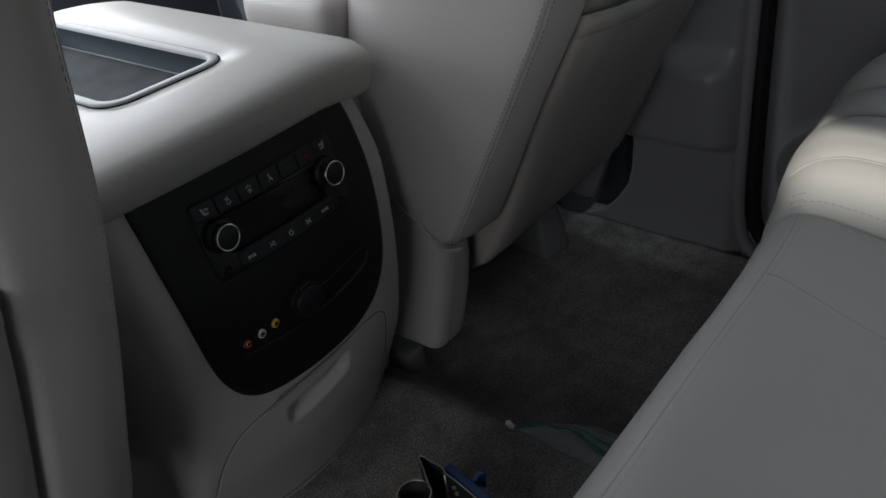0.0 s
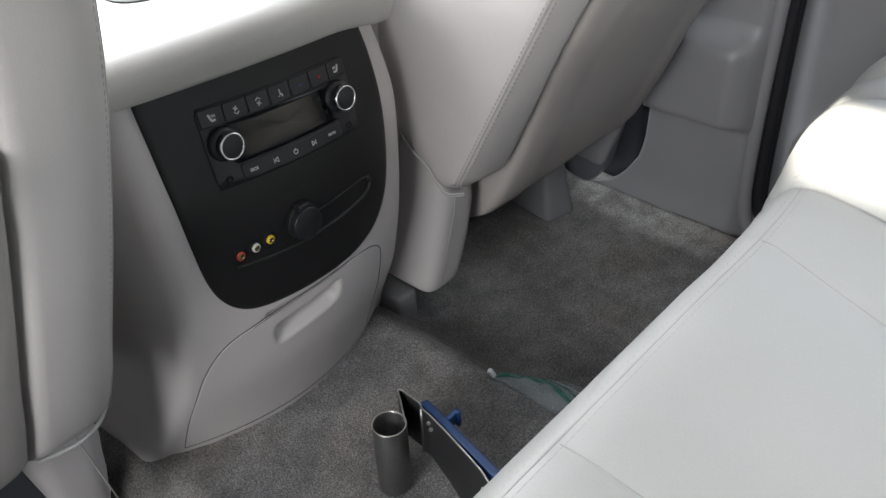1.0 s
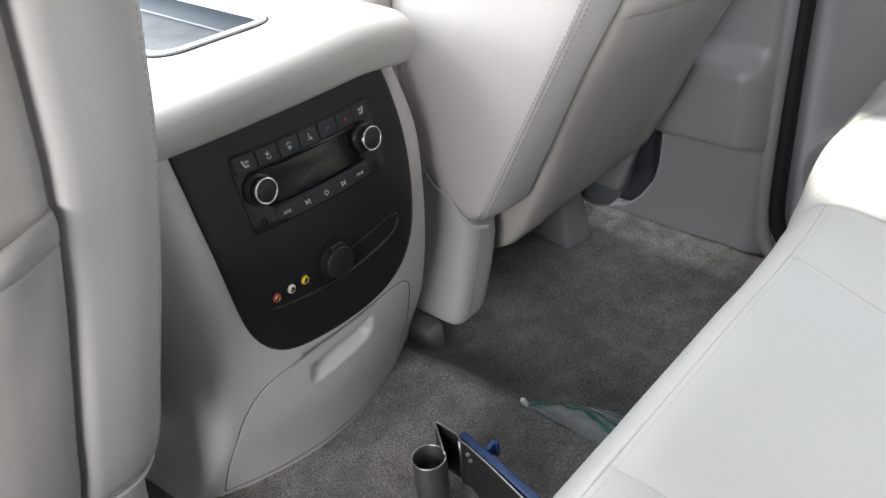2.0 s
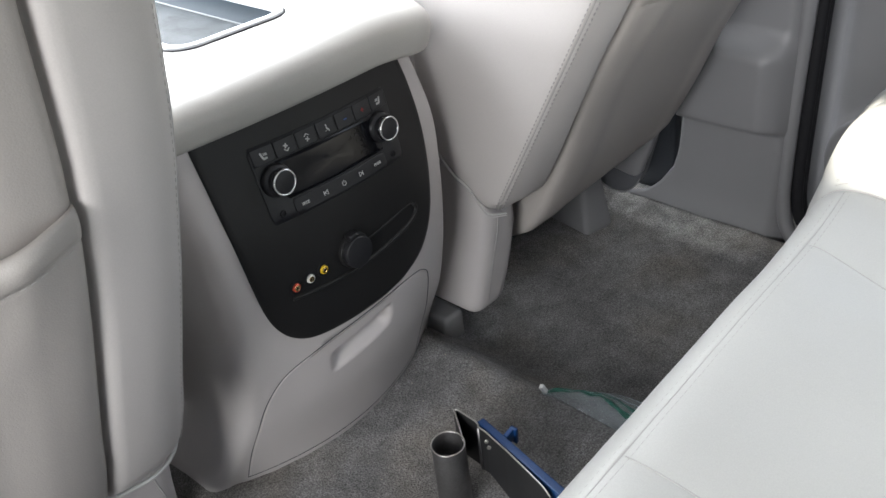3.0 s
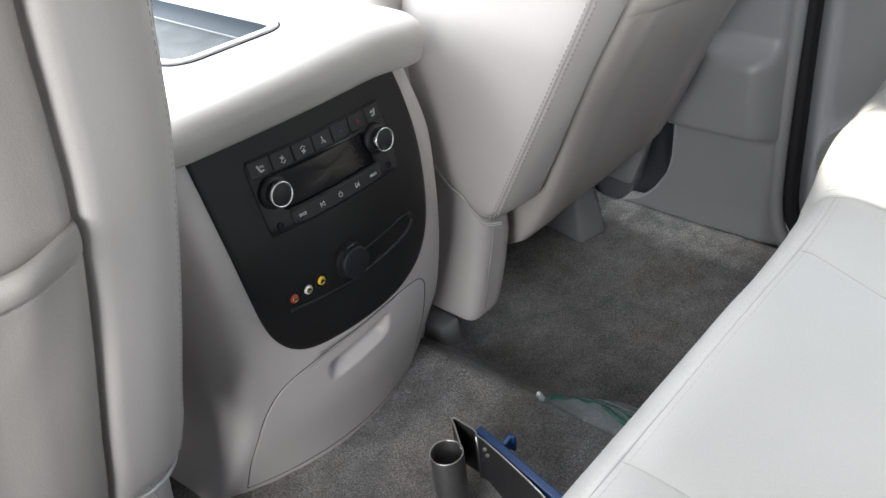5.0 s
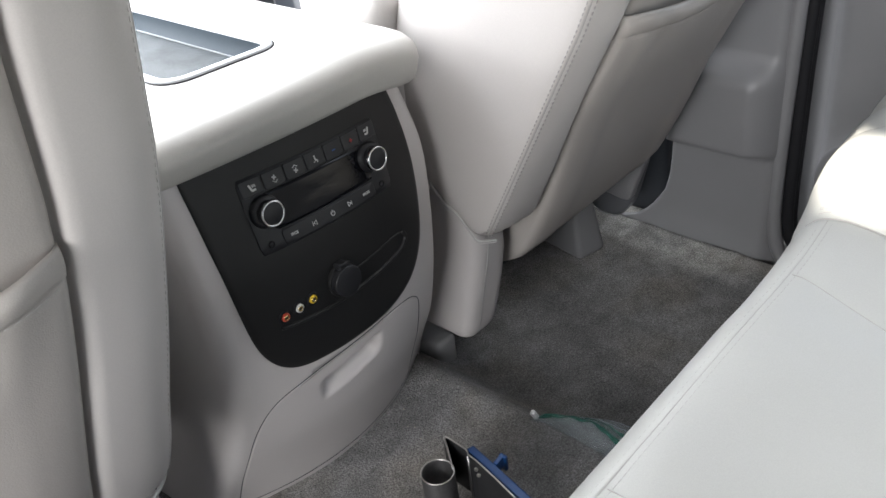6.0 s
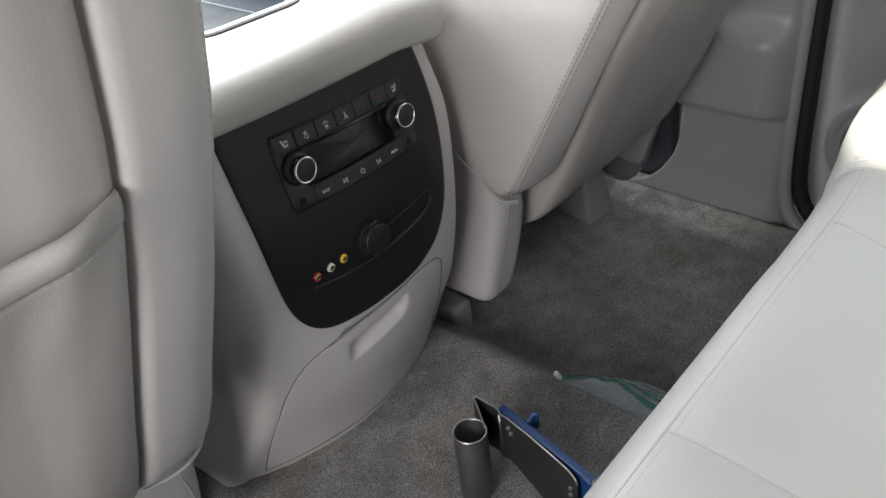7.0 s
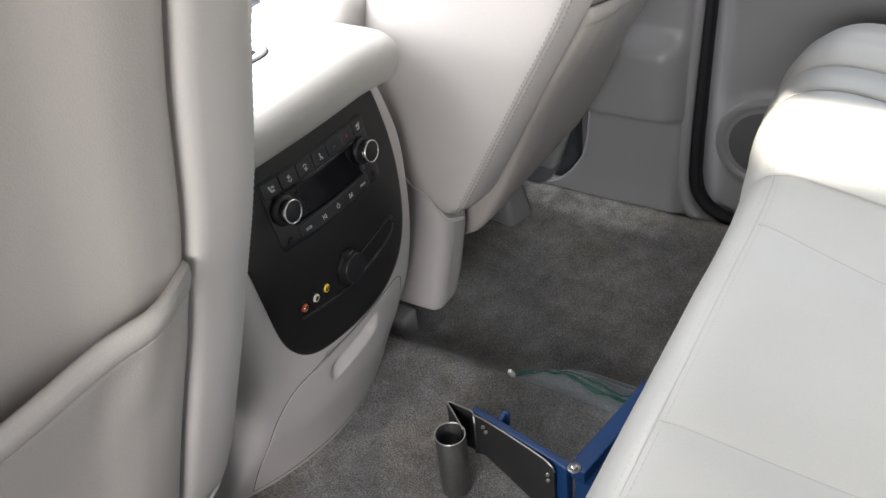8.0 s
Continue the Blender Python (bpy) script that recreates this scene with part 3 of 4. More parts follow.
def circle_marks(cx, cz, r, w, a0=0, a1=360, n=14):
    q = [(cx + r * math.cos(radians(a0 + (a1 - a0) * k / n)), cz + r * math.sin(radians(a0 + (a1 - a0) * k / n))) for k in range(n + 1)]
    return [(a[0], a[1], b[0], b[1], w) for a, b in zip(q, q[1:])]


SEAT_ICON = [(-0.6, 0.9, -0.1, -0.6, 0.45), (-0.1, -0.6, 0.9, -0.5, 0.45), (0.1, 0.7, 0.3, 0.1, 0.18), (0.45, 0.7, 0.65, 0.1, 0.18), (0.8, 0.7, 0.95, 0.1, 0.18)]
FAN = [(0.10, 0.06, 0.18, 0.55, 0.26), (-0.06, 0.10, -0.55, 0.18, 0.26), (-0.10, -0.06, -0.18, -0.55, 0.26), (0.06, -0.10, 0.55, -0.18, 0.26)]
FAN_DOWN = [(a, b + 0.35, c, d + 0.35, w) for a, b, c, d, w in FAN] + [(-0.6, -0.35, 0.1, -0.9, 0.2), (0.1, -0.9, 0.75, -0.35, 0.2)]
FAN_UP = [(a, b - 0.3, c, d - 0.3, w) for a, b, c, d, w in FAN] + [(-0.7, 0.45, 0.0, 0.95, 0.2), (0.0, 0.95, 0.7, 0.45, 0.2)]
MODE = [(-0.1, 0.95, 0.0, 0.55, 0.35), (0.0, 0.45, 0.0, -0.2, 0.3), (0.0, -0.2, 0.5, -0.25, 0.3), (0.5, -0.25, 0.5, -0.8, 0.26), (-0.6, -0.5, -0.2, -0.5, 0.2)]
for k, (marks, mat) in enumerate(((SEAT_ICON, ICON), (FAN_DOWN, ICON), (FAN_UP, ICON), (MODE, ICON), ([(-0.5, 0, 0.5, 0, 0.25)], ICON_BLUE), ([(-0.5, 0, 0.5, 0, 0.3), (0, -0.5, 0, 0.5, 0.3)], ICON_RED), ([(-a, b, -c, d, w) for a, b, c, d, w in SEAT_ICON], ICON))):
    bar_icon("symbol", marks, -0.079 + k * 0.0264, 0.4368, 0.0071, mat, 0.0044, module)
bar_icon("symbol", [(0.9, 0.8, -0.4, 0, 0.2), (-0.4, 0, 0.9, -0.8, 0.2), (0.9, -0.8, 0.9, 0.8, 0.2), (-0.7, -0.8, -0.7, 0.8, 0.22)], -0.0275, 0.3768, 0.0069, ICON, 0.0031, module)
bar_icon("symbol", circle_marks(0, 0, 0.8, 0.22, 120, 420) + [(0, 0.2, 0, 1.1, 0.22)], -0.002, 0.3768, 0.0069, ICON, 0.0031, module)
bar_icon("symbol", [(-0.9, 0.8, 0.4, 0, 0.2), (0.4, 0, -0.9, -0.8, 0.2), (-0.9, -0.8, -0.9, 0.8, 0.2), (0.7, -0.8, 0.7, 0.8, 0.22)], 0.0235, 0.3768, 0.0069, ICON, 0.0031, module)


def lettering(text, x, z, size, parent):
    cu = bpy.data.curves.new("lettering", "FONT")
    cu.body, cu.size, cu.align_x, cu.align_y = text, size, "CENTER", "CENTER"
    cu.extrude, cu.offset = 0.0003, 0.00006
    tmp = bpy.data.objects.new("lettering", cu)
    scene.collection.objects.link(tmp)
    me = bpy.data.meshes.new_from_object(tmp)
    bpy.data.objects.remove(tmp)
    for v in me.vertices:
        v.co = unit(x + v.co.x, z + v.co.y, 0.0068 + v.co.z)
    me.materials.clear()
    me.materials.append(ICON)
    part("lettering", me, parent)


lettering("SRCE", -0.0535, 0.3768, 0.0040, module)
lettering("PROG", 0.0495, 0.3768, 0.0040, module)

# sockets on the panel
for x, mat, name in ((-0.0925, RED, "red"), (-0.0745, WHITE, "white"), (-0.0568, YELLOW, "yellow")):
    z = 0.2985 + (x + 0.0745) * 0.09
    c = on_face(x, z, 0.003)
    jack = part("jack", ring_solid("jack", c, (0, -1, 0), 0.0056, 0.0084, 0, 0.0022, RUBBER, 24), console, name + " video and audio jack")
    part("barrel", rod("barrel", c, (0, -1, 0), 0.0050, 0.0036, mat, 24, 0.0012), jack)
    part("tip", ring_solid("tip", c, (0, -1, 0), 0.0016, 0.0032, 0.0030, 0.0044, GILT, 20), jack, "gilt contact ring")
    # black disc drawn for the dark hole in the jack's centre
    part("pin", rod("pin", c + Vector((0, -0.0034, 0)), (0, -1, 0), 0.0015, 0.0004, RUBBER, 14), jack)
c = on_face(-0.014, 0.302, 0.003)
socket = part("power_socket", ring_solid("power_socket", c, (0, -1, 0.05), 0.012, 0.0205, 0, 0.005, PANEL, 40), console, "black capped power socket")
part("cap", rod("cap", c + Vector((0, -0.004, 0)), (0, -1, 0.05), 0.0182, 0.0085, BUTTON, 40, 0.0014), socket)
part("hinge", box("hinge", c.x - 0.008, c.x + 0.004, c.y - 0.0105, c.y, c.z + 0.0165, c.z + 0.0235, BUTTON, 0.0015), socket)
lip = [on_face(p.x, p.y, 0.0035) for p in curve_through([(-0.099, 0.2855, 0), (-0.07, 0.2815, 0), (-0.04, 0.279, 0), (-0.014, 0.2775, 0), (0.016, 0.278, 0), (0.05, 0.2795, 0), (0.08, 0.283, 0), (0.0925, 0.2895, 0), (0.0945, 0.2965, 0), (0.0905, 0.3025, 0)], 80)]
upper = [on_face(p.x, p.y, 0.0034) for p in curve_through([(0.0905, 0.3025, 0), (0.075, 0.3045, 0), (0.045, 0.3035, 0), (0.008, 0.302, 0)], 30)]
part("ledge", tube("ledge", upper, 0.0012, PANEL, 8), console)
part("ledge", tube("ledge", lip, 0.0032, PANEL, 10, 0.8), console)

# padded lid with tray
LID_TOP = 0.536
NL = 120


def lid_loop(inset, z):
    lp = even(rounded_rect(-0.222 + inset, 0.181 - inset, -0.012 + inset, 0.50 - inset, max(0.044 - inset * 0.2, 0.015), 10), NL)
    return [(p.x, p.y + 0.30 * (p.x - XC) ** 2 * (1 - smooth(p.y, 0.0, 0.2)), z - (0.03 * p.x + 0.012 * smooth(p.x, 0.150, 0.176)) * (1 - smooth(z, 0.478, 0.525)) - 0.013 * smooth(p.x, 0.06, 0.178)) for p in lp]


loops = [lid_loop(i, z) for i, z in ((0.05, 0.478), (0.022, 0.480), (0.014, 0.4805), (0.0085, 0.4825), (0.0055, 0.487), (0.0035, 0.493), (0.0015, 0.500), (0.0, 0.507), (0.0005, 0.513), (0.003, 0.519), (0.0085, 0.525),
                                     (0.017, 0.5295), (0.032, 0.533), (0.055, 0.5355))]


def tray_loop(inset, z):
    lp = even(rounded_rect(-0.095 + inset, 0.042 - inset, 0.088 + inset, 0.45 - inset, max(0.028 - inset, 0.010), 10), NL)
    return [(p.x, p.y - 0.10 * (p.x + 0.03) * (1 - smooth(p.y, 0.09, 0.3)), z) for p in lp]


loops += [[(a[0] * 0.5 + b[0] * 0.5, a[1] * 0.5 + b[1] * 0.5, LID_TOP) for a, b in zip(lid_loop(0.055, 0.535), tray_loop(0, LID_TOP))], tray_loop(-0.002, LID_TOP), tray_loop(0.0, LID_TOP - 0.003)]
lid = part("lid", rings("lid", loops, LID_LEATHER, True, True, False), console, "padded light grey leather armrest lid")
part("tray_rim", rings("tray_rim", [tray_loop(-0.0005, LID_TOP - 0.004), tray_loop(0.0, LID_TOP + 0.002), tray_loop(0.002, LID_TOP + 0.0032), tray_loop(0.008, LID_TOP + 0.0032), tray_loop(0.010, LID_TOP + 0.0015), tray_loop(0.0105, LID_TOP - 0.006)], TRAY_RIM), lid, "satin grey tray rim")
# black line painted in for the shadow under the tray rim
part("gasket", tube("gasket", tray_loop(-0.0012, LID_TOP + 0.0002), 0.0011, RUBBER, 6, closed=True), lid)
part("tray_wall", rings("tray_wall", [tray_loop(0.0106, LID_TOP - 0.001), tray_loop(0.013, LID_TOP - 0.022), tray_loop(0.016, LID_TOP - 0.024), tray_loop(0.0165, LID_TOP - 0.0235)], TRAY_WALL), lid)
part("tray_mat", rings("tray_mat", [tray_loop(0.016, LID_TOP - 0.024), tray_loop(0.017, LID_TOP - 0.0215), tray_loop(0.019, LID_TOP - 0.021)], RIBBED, True, False, True), lid, "ribbed grey rubber mat")
part("mat_lip", tube("mat_lip", [(x, y, z) for x, y, z in tray_loop(0.0185, LID_TOP - 0.0206)], 0.0010, TRAY_LIP, 6, closed=True), lid)


# ---- front seats ----


def front_seat(name, label, inner, sign, back_y, low, high, strip, group, pocket_z, slope=0.0, wide=0.47, thread=THREAD, hang=0.012, proud=0.0, dish=0.0, peak=0.012, tip=0.03, flare=0.0, outer=1.0, lift=1.0, puff=1.0, gape=0.006, tail=0.0, rake=0.0, tuck=0.0, crisp=0.0, sink=0.0, taper=0.0):
    """A front seat seen from behind. inner: x of its edge beside the console; back_y: y of that edge over z."""
    seat = thing(name, label, "car seat", group, at=(inner(0.3) + sign * wide / 2, 0.2, floor_height(inner(0.3) + sign * wide / 2, 0.2)))

    def at(e, n, z):
        # the strip narrows upwards
        e -= taper * smooth(z, 0.24, 0.46) * smooth(e, 0.02, strip) * (1 - smooth(e, strip + 0.05, strip + 0.16))
        return Vector((inner(z) + sign * e, back_y(z) - n - slope * min(max(e, 0.0), strip, wide - e), z))

    levels = [low, low + 0.003, low + 0.008, low + 0.016, low + 0.028] + list(np.linspace(low + 0.05, high - 0.06, 40)) + [high - 0.04, high - 0.02, high - 0.008, high]
    sect = [(0.06, -0.285), (0.02, -0.275), (0.004, -0.25), (-0.002, -0.20), (-0.004, -0.13), (-0.003, -0.07), (-0.002, -0.035), (0.0, -0.015), (0.0010, -0.0088), (0.0022, -0.0050), (0.0034, -0.0030), (0.0042, -0.0034), (0.0050, -0.0018), (0.0070, -0.0002), (0.0095, 0.0012), (0.014, 0.0022 + 0.0035 * puff),
            (0.02, 0.004 + 0.0055 * puff), (0.032, 0.006 + 0.0065 * puff), (0.045, 0.007 + 0.0045 * puff), (strip - 0.018 + 0.006 * crisp, 0.007 + 0.0015 * puff), (strip - 0.010 + 0.005 * crisp, 0.0065 - 0.001 * puff), (strip - 0.005 + 0.003 * crisp, 0.003 - 0.002 * puff), (strip - 0.002 + 0.001 * crisp, -0.006), (strip - 0.0005, -0.0125), (strip + 0.008, -0.0150), (strip + 0.024, -0.085)]
    sect = [(e, n + rake * max(min(e, strip - 0.006) - 0.010, 0.0) if n > -0.01 else n) for e, n in sect]
    full = [(e, n) for e, n in sect] + [(wide - e * outer, n) for e, n in reversed(sect)]
    def rise(n, z):
        return lift * lerp(-n, [0.0, 0.012, 0.03, 0.06, 0.095, 0.125, 0.2, 0.285], [0.0, 0.002, 0.014, 0.036, 0.052, 0.075, 0.095, 0.11]) * (1 - smooth(z, low, low + 0.18))

    def hollow(e, z):
        return dish * math.sin(min(max(min(e - strip, wide - strip * outer - e) - 0.004, 0.0) / 0.125, 1.0) * math.pi / 2) * (0.3 + 0.7 * smooth(z, 0.30, 0.52)) - 0.13 * dish * math.exp(-((e - strip - 0.044) / 0.019) ** 2) * smooth(z, 0.44, 0.58)

    loops = []
    for z in levels:
        q = smooth(z, low, low + 0.02)
        tq = 1 - smooth(z, high - 0.06, high)
        loop = []
        for e, n in full:
            mid = (e - wide / 2)
            f = 0.985 + 0.015 * q
            g = 0.9 + 0.1 * tq
            loop.append(at(wide / 2 + mid * f * g, -0.12 + (n + 0.12) * (0.9 + 0.1 * q) * (0.35 + 0.65 * tq), z + rise(n, z) + 0.009 * lift * math.exp(-(min(e, wide - e) / 0.014) ** 2) * (1 - smooth(-n, 0.0, 0.05)) * (1 - smooth(z, low, low + 0.05))))
        loops.append(loop)
    back = part("backrest", rings("backrest", loops, SEAT_LEATHER, True, True, True), seat)
    # back panel between the grooves
    a, b = strip + 0.0015, wide - strip * outer - 0.0015
    es = [a, a + 0.001, a + 0.003, a + 0.007, a + 0.012] + list(np.linspace(a + 0.018, b - 0.018, 44)) + [b - 0.012, b - 0.007, b - 0.003, b - 0.001, b]
    hs = [lerp(min(e - a, b - e), [0.0, 0.001, 0.003, 0.007, 0.014, 0.022, 0.03, 0.05, 0.065, 0.08], [-0.022, -0.006, 0.001, 0.0055, 0.009, 0.0108, 0.012, 0.0135, 0.0128, 0.011]) for e in es]
    hs = [h - sink for h in hs]
    zl = [low + 0.006, low + 0.010, low + 0.02] + list(np.linspace(low + 0.04, high - 0.1, 40))
    loops = [[at(e, min(h, -0.02) - hollow(e, z) if k == 0 else h - hollow(e, z) - (0.006 if k == 1 else 0.0), z) for e, h in zip(es, hs)] for k, z in enumerate(zl)]
    part("back_panel", rings("back_panel", loops, LEATHER_BACK, False), back)
    # map pocket with a rolled upper edge
    def flat_end(e):
        return 1 - tuck * (1 - smooth(min(e - a, b - e), 0.0, 0.055))

    def rim(e):
        return pocket_z + peak * (math.exp(-((e - a) / tip) ** 2) + math.exp(-((b - e) / tip) ** 2))

    rows = []
    drops = [0.045, 0.036, 0.028, 0.024, 0.021, 0.0185, 0.015, 0.010, 0.006, 0.0025, 0.0]
    span = pocket_z - 0.05 - low
    steps = [("low", k / 18) for k in range(18)] + [("rim", d) for d in drops]
    for kind, q in steps:
        row = []
        for i, (e, h) in enumerate(zip(es, hs)):
            foot, top = low - hang - tail * math.exp(-((e - a) / 0.02) ** 2), rim(e)
            z = foot + (top - 0.05 - foot) * q if kind == "low" else top - q
            u = (z - foot) / (top - foot)
            away = gape * math.sqrt(min(max(min(e - a, b - e), 0.0) / 0.12, 1.0)) * smooth(u, 0.45, 1.0)
            band = 0.0042 * math.sin(math.pi * min(max((0.021 - q) / 0.021, 0.0), 1.0)) ** 0.6 if kind == "rim" else 0.0
            fold = 0.005 * noise.noise((e * 26 + z * 9, z * 12, 7.0)) * smooth(u, 0.55, 0.95) * (1 - smooth(min(e - a, b - e), 0.06, 0.15)) if 2 < i < len(es) - 3 else 0.0
            out = h + (0.007 + 0.004 * smooth(u, 0.6, 1.0) + band) * flat_end(e) + away + fold - hollow(e, z) + proud * (1 - smooth(z, low - 0.01, low + 0.16))
            if q == 0.021 and kind == "rim":
                out -= 0.0012
            if kind == "low" and q == 0:
                out -= 0.022
                z += 0.006
            elif kind == "low" and q < 0.06:
                out -= 0.006
            ease = flare * (1 - smooth(z, low - 0.01, low + 0.07))
            row.append(at(e + (ease if e < wide / 2 else -ease), -0.028 if i in (0, len(es) - 1) else out, z))
        rows.append(row)
    for dn, dz in ((-0.003, 0.004), (-0.008, 0.005), (-0.012, 0.002), (-0.013, -0.03)):
        rows.append([at(e, (-0.028 if i in (0, len(es) - 1) else h + 0.013 * flat_end(e) + dn - hollow(e, rim(e)) + gape * math.sqrt(min(max(min(e - a, b - e), 0.0) / 0.12, 1.0))), rim(e) + dz) for i, (e, h) in enumerate(zip(es, hs))])
    pocket = part("map_pocket", rings("map_pocket", rows, LEATHER_BACK, False), back, "gathered map pocket with a rolled edge")
    part("hem", stitches("hem", [at(e, h + 0.0002 + 0.011 * flat_end(e) - hollow(e, rim(e)) + gape * math.sqrt(min(max(min(e - a, b - e), 0.0) / 0.12, 1.0)) * 0.97, rim(e) - 0.021) for e, h in zip(es[4:-4], hs[4:-4])], 0.005, 0.0025, 0.0003, THREAD_MID), pocket)
    # seam along the inner edge with two rows of thread
    zs = np.linspace(low + 0.012, high - 0.05, 60)
    part("seam", tube("seam", [at(0.0042, -0.0033, z) for z in zs], 0.0007, SEAM, 6), back)
    part("stitching", stitches("stitching", [at(0.0016, -0.0068, z) for z in zs], 0.0042, 0.0026, 0.0008 if thread is THREAD else 0.0003, thread), back)
    part("stitching", stitches("stitching", [at(0.0076, 0.0004, z) for z in zs], 0.0042, 0.0026, 0.0010 if thread is THREAD else 0.0004, thread), back)
    # piping under the backrest
    pipe = [at(e, n, low + z * (lift if z > 0 else 1)) for e, n, z in ((-0.001, -0.125, 0.075), (-0.001, -0.095, 0.052), (-0.001, -0.06, 0.036), (-0.001, -0.03, 0.014), (0.002, -0.012, 0.002), (0.02, 0.004, -0.001),
                                                                       (0.045, 0.008, -0.0005), (strip - 0.006, -0.002, 0.0))]
    return seat, back, at, pipe


def line_y(zs, ys):
    return lambda z: lerp(z, zs, ys)


passenger_y = line_y([0.0, 0.218, 0.53, 0.92], [0.10, -0.013, -0.18, -0.36])
seat, back, at, pipe = front_seat("front_seat", "light grey leather front passenger seat, back reclined", line_y([0.0, 0.212, 0.6, 0.92], [0.2215, 0.2215, 0.2045, 0.192]), 1, passenger_y, 0.212, 0.90, 0.088, "front seats", 0.487, peak=0.035, tip=0.11, puff=0.1, tail=0.012, rake=0.09, hang=0.096, proud=0.012, flare=0.003, wide=0.488, outer=0.27, taper=0.024)
part("side_edge", tube("side_edge", [at(0.502 - 0.009 * smooth(z, 0.60, 0.42), -0.022 + 0.010 * smooth(z, 0.40, 0.27), z) for z in np.linspace(0.272, 0.86, 40)], 0.0125, LEATHER_BACK, 12), back, "padded outer edge of the seat back")
part("piping", tube("piping", curve_through(pipe[:-2], 40), 0.0010, LEATHER, 8), back)
part("seam", tube("seam", [p + Vector((-0.0012, -0.0012, -0.0022)) for p in curve_through(pipe[:-2], 40)], 0.0012, SEAM, 6), back)


def cushion(seat, x0, x1, top, y0=0.06):
    lps = []
    for ins, z in ((0.03, 0.10), (0.004, 0.12), (0.0, top - 0.06), (0.004, top - 0.03), (0.02, top - 0.01), (0.06, top)):
        lps.append([(p.x, p.y, z) for p in even(rounded_rect(x0 + ins, x1 - ins, y0 + ins, 0.60 - ins, 0.05, 8), 80)])
    part("seat_cushion", rings("seat_cushion", lps, LEATHER, True, True, True), seat)


# widened cushion and an added hidden pad keep light out of the console slot
cushion(seat, 0.19, 0.67, 0.36, 0.13)
part("side_bolster", box("side_bolster", 0.188, 0.27, 0.09, 0.25, 0.22, 0.545, SEAT_LEATHER, 0.03, 4), seat, "hidden leather pad added to block light beside the console")
# made-up dark block: stops front light and gives the under-seat shadow
part("base_panel", box("base_panel", 0.26, 0.62, 0.20, 0.50, -0.06, 0.14, DARKTRIM, 0.01), seat, "dark box added under the cushion to block light from the front")


def base_shield(seat, inner, sign, flare=1.0):
    """Plastic cover at the rear of the seat base: a rounded box that narrows downwards."""
    lps = []
    for z, e0, e1, y0, y1, r in ((0.047, -0.0185, 0.041, 0.0245, 0.21, 0.016), (0.050, -0.020, 0.0455, 0.0228, 0.21, 0.017), (0.056, -0.020, 0.050, 0.022, 0.21, 0.017), (0.085, -0.014, 0.059, 0.019, 0.215, 0.017), (0.12, -0.008, 0.067, 0.016, 0.22, 0.017),
                                 (0.17, 0.001, 0.072, 0.010, 0.22, 0.018), (0.19, 0.004, 0.070, 0.009, 0.22, 0.018), (0.208, 0.008, 0.071, 0.010, 0.22, 0.018), (0.214, 0.012, 0.069, 0.014, 0.215, 0.017), (0.216, 0.020, 0.064, 0.020, 0.21, 0.014)):
        lp = even(rounded_rect(e0 * (flare if e0 < 0 else 1), e1, y0, y1, r, 6), 64)
        lps.append([(inner + sign * p.x, p.y, z + 0.62 * max(p.y - 0.0, 0) * smooth(z, 0.17, 0.213) * (1 - smooth(p.y, 0.09, 0.13)) + 0.055 * smooth(z, 0.17, 0.213) * smooth(p.y, 0.09, 0.13)) for p in lp])
    sh = part("base_shield", rings("base_shield", lps, SHIELD, True, True, True), seat, "grey plastic seat base cover")
    part("joint", tube("joint", [(inner + sign * (e * flare if e < 0 else e), y, z) for e, y, z in ((0.006, 0.0222, 0.058), (0.016, 0.0161, 0.12), (0.024, 0.0101, 0.17), (0.027, 0.0091, 0.195))], 0.0009, SEAM, 6), sh)
    part("track_cover", box("track_cover", *sorted((inner - sign * 0.002, inner + sign * 0.038)), 0.108, 0.5, -0.07, -0.016, TRIM_PALE, 0.008), seat, "dark grey seat track cover")


base_shield(seat, 0.2215, 1)


def track_foot(seat, x, y, sign=1):
    """End cover of the outer seat track: a short tapered block."""
    zf = floor_height(x, y)
    low = [(0, 0), (0.064, -0.016), (0.085, 0.12), (0.022, 0.12)]
    high = [(0.014, 0.022), (0.055, 0.010), (0.07, 0.12), (0.026, 0.12)]
    bm = bmesh.new()
    vs = [bm.verts.new((x + sign * a, y + b, zf - 0.002)) for a, b in low] + [bm.verts.new((x + sign * a, y + b, zf + 0.13)) for a, b in high]
    n = len(low)
    for k in range(n):
        bm.faces.new((vs[k], vs[(k + 1) % n], vs[n + (k + 1) % n], vs[n + k]))
    bm.faces.new(vs[:n][::-1])
    bm.faces.new(vs[n:])
    bmesh.ops.recalc_face_normals(bm, faces=bm.faces)
    bmesh.ops.bevel(bm, geom=list(bm.edges), offset=0.011, segments=4, affect="EDGES", profile=0.5)
    me = bpy.data.meshes.new("track_foot")
    bm.to_mesh(me)
    bm.free()
    me.materials.append(TRIM)
    me.polygons.foreach_set("use_smooth", [True] * len(me.polygons))
    part("track_foot", me, seat, "grey tapered track end cover")


track_foot(seat, 0.583, 0.099)


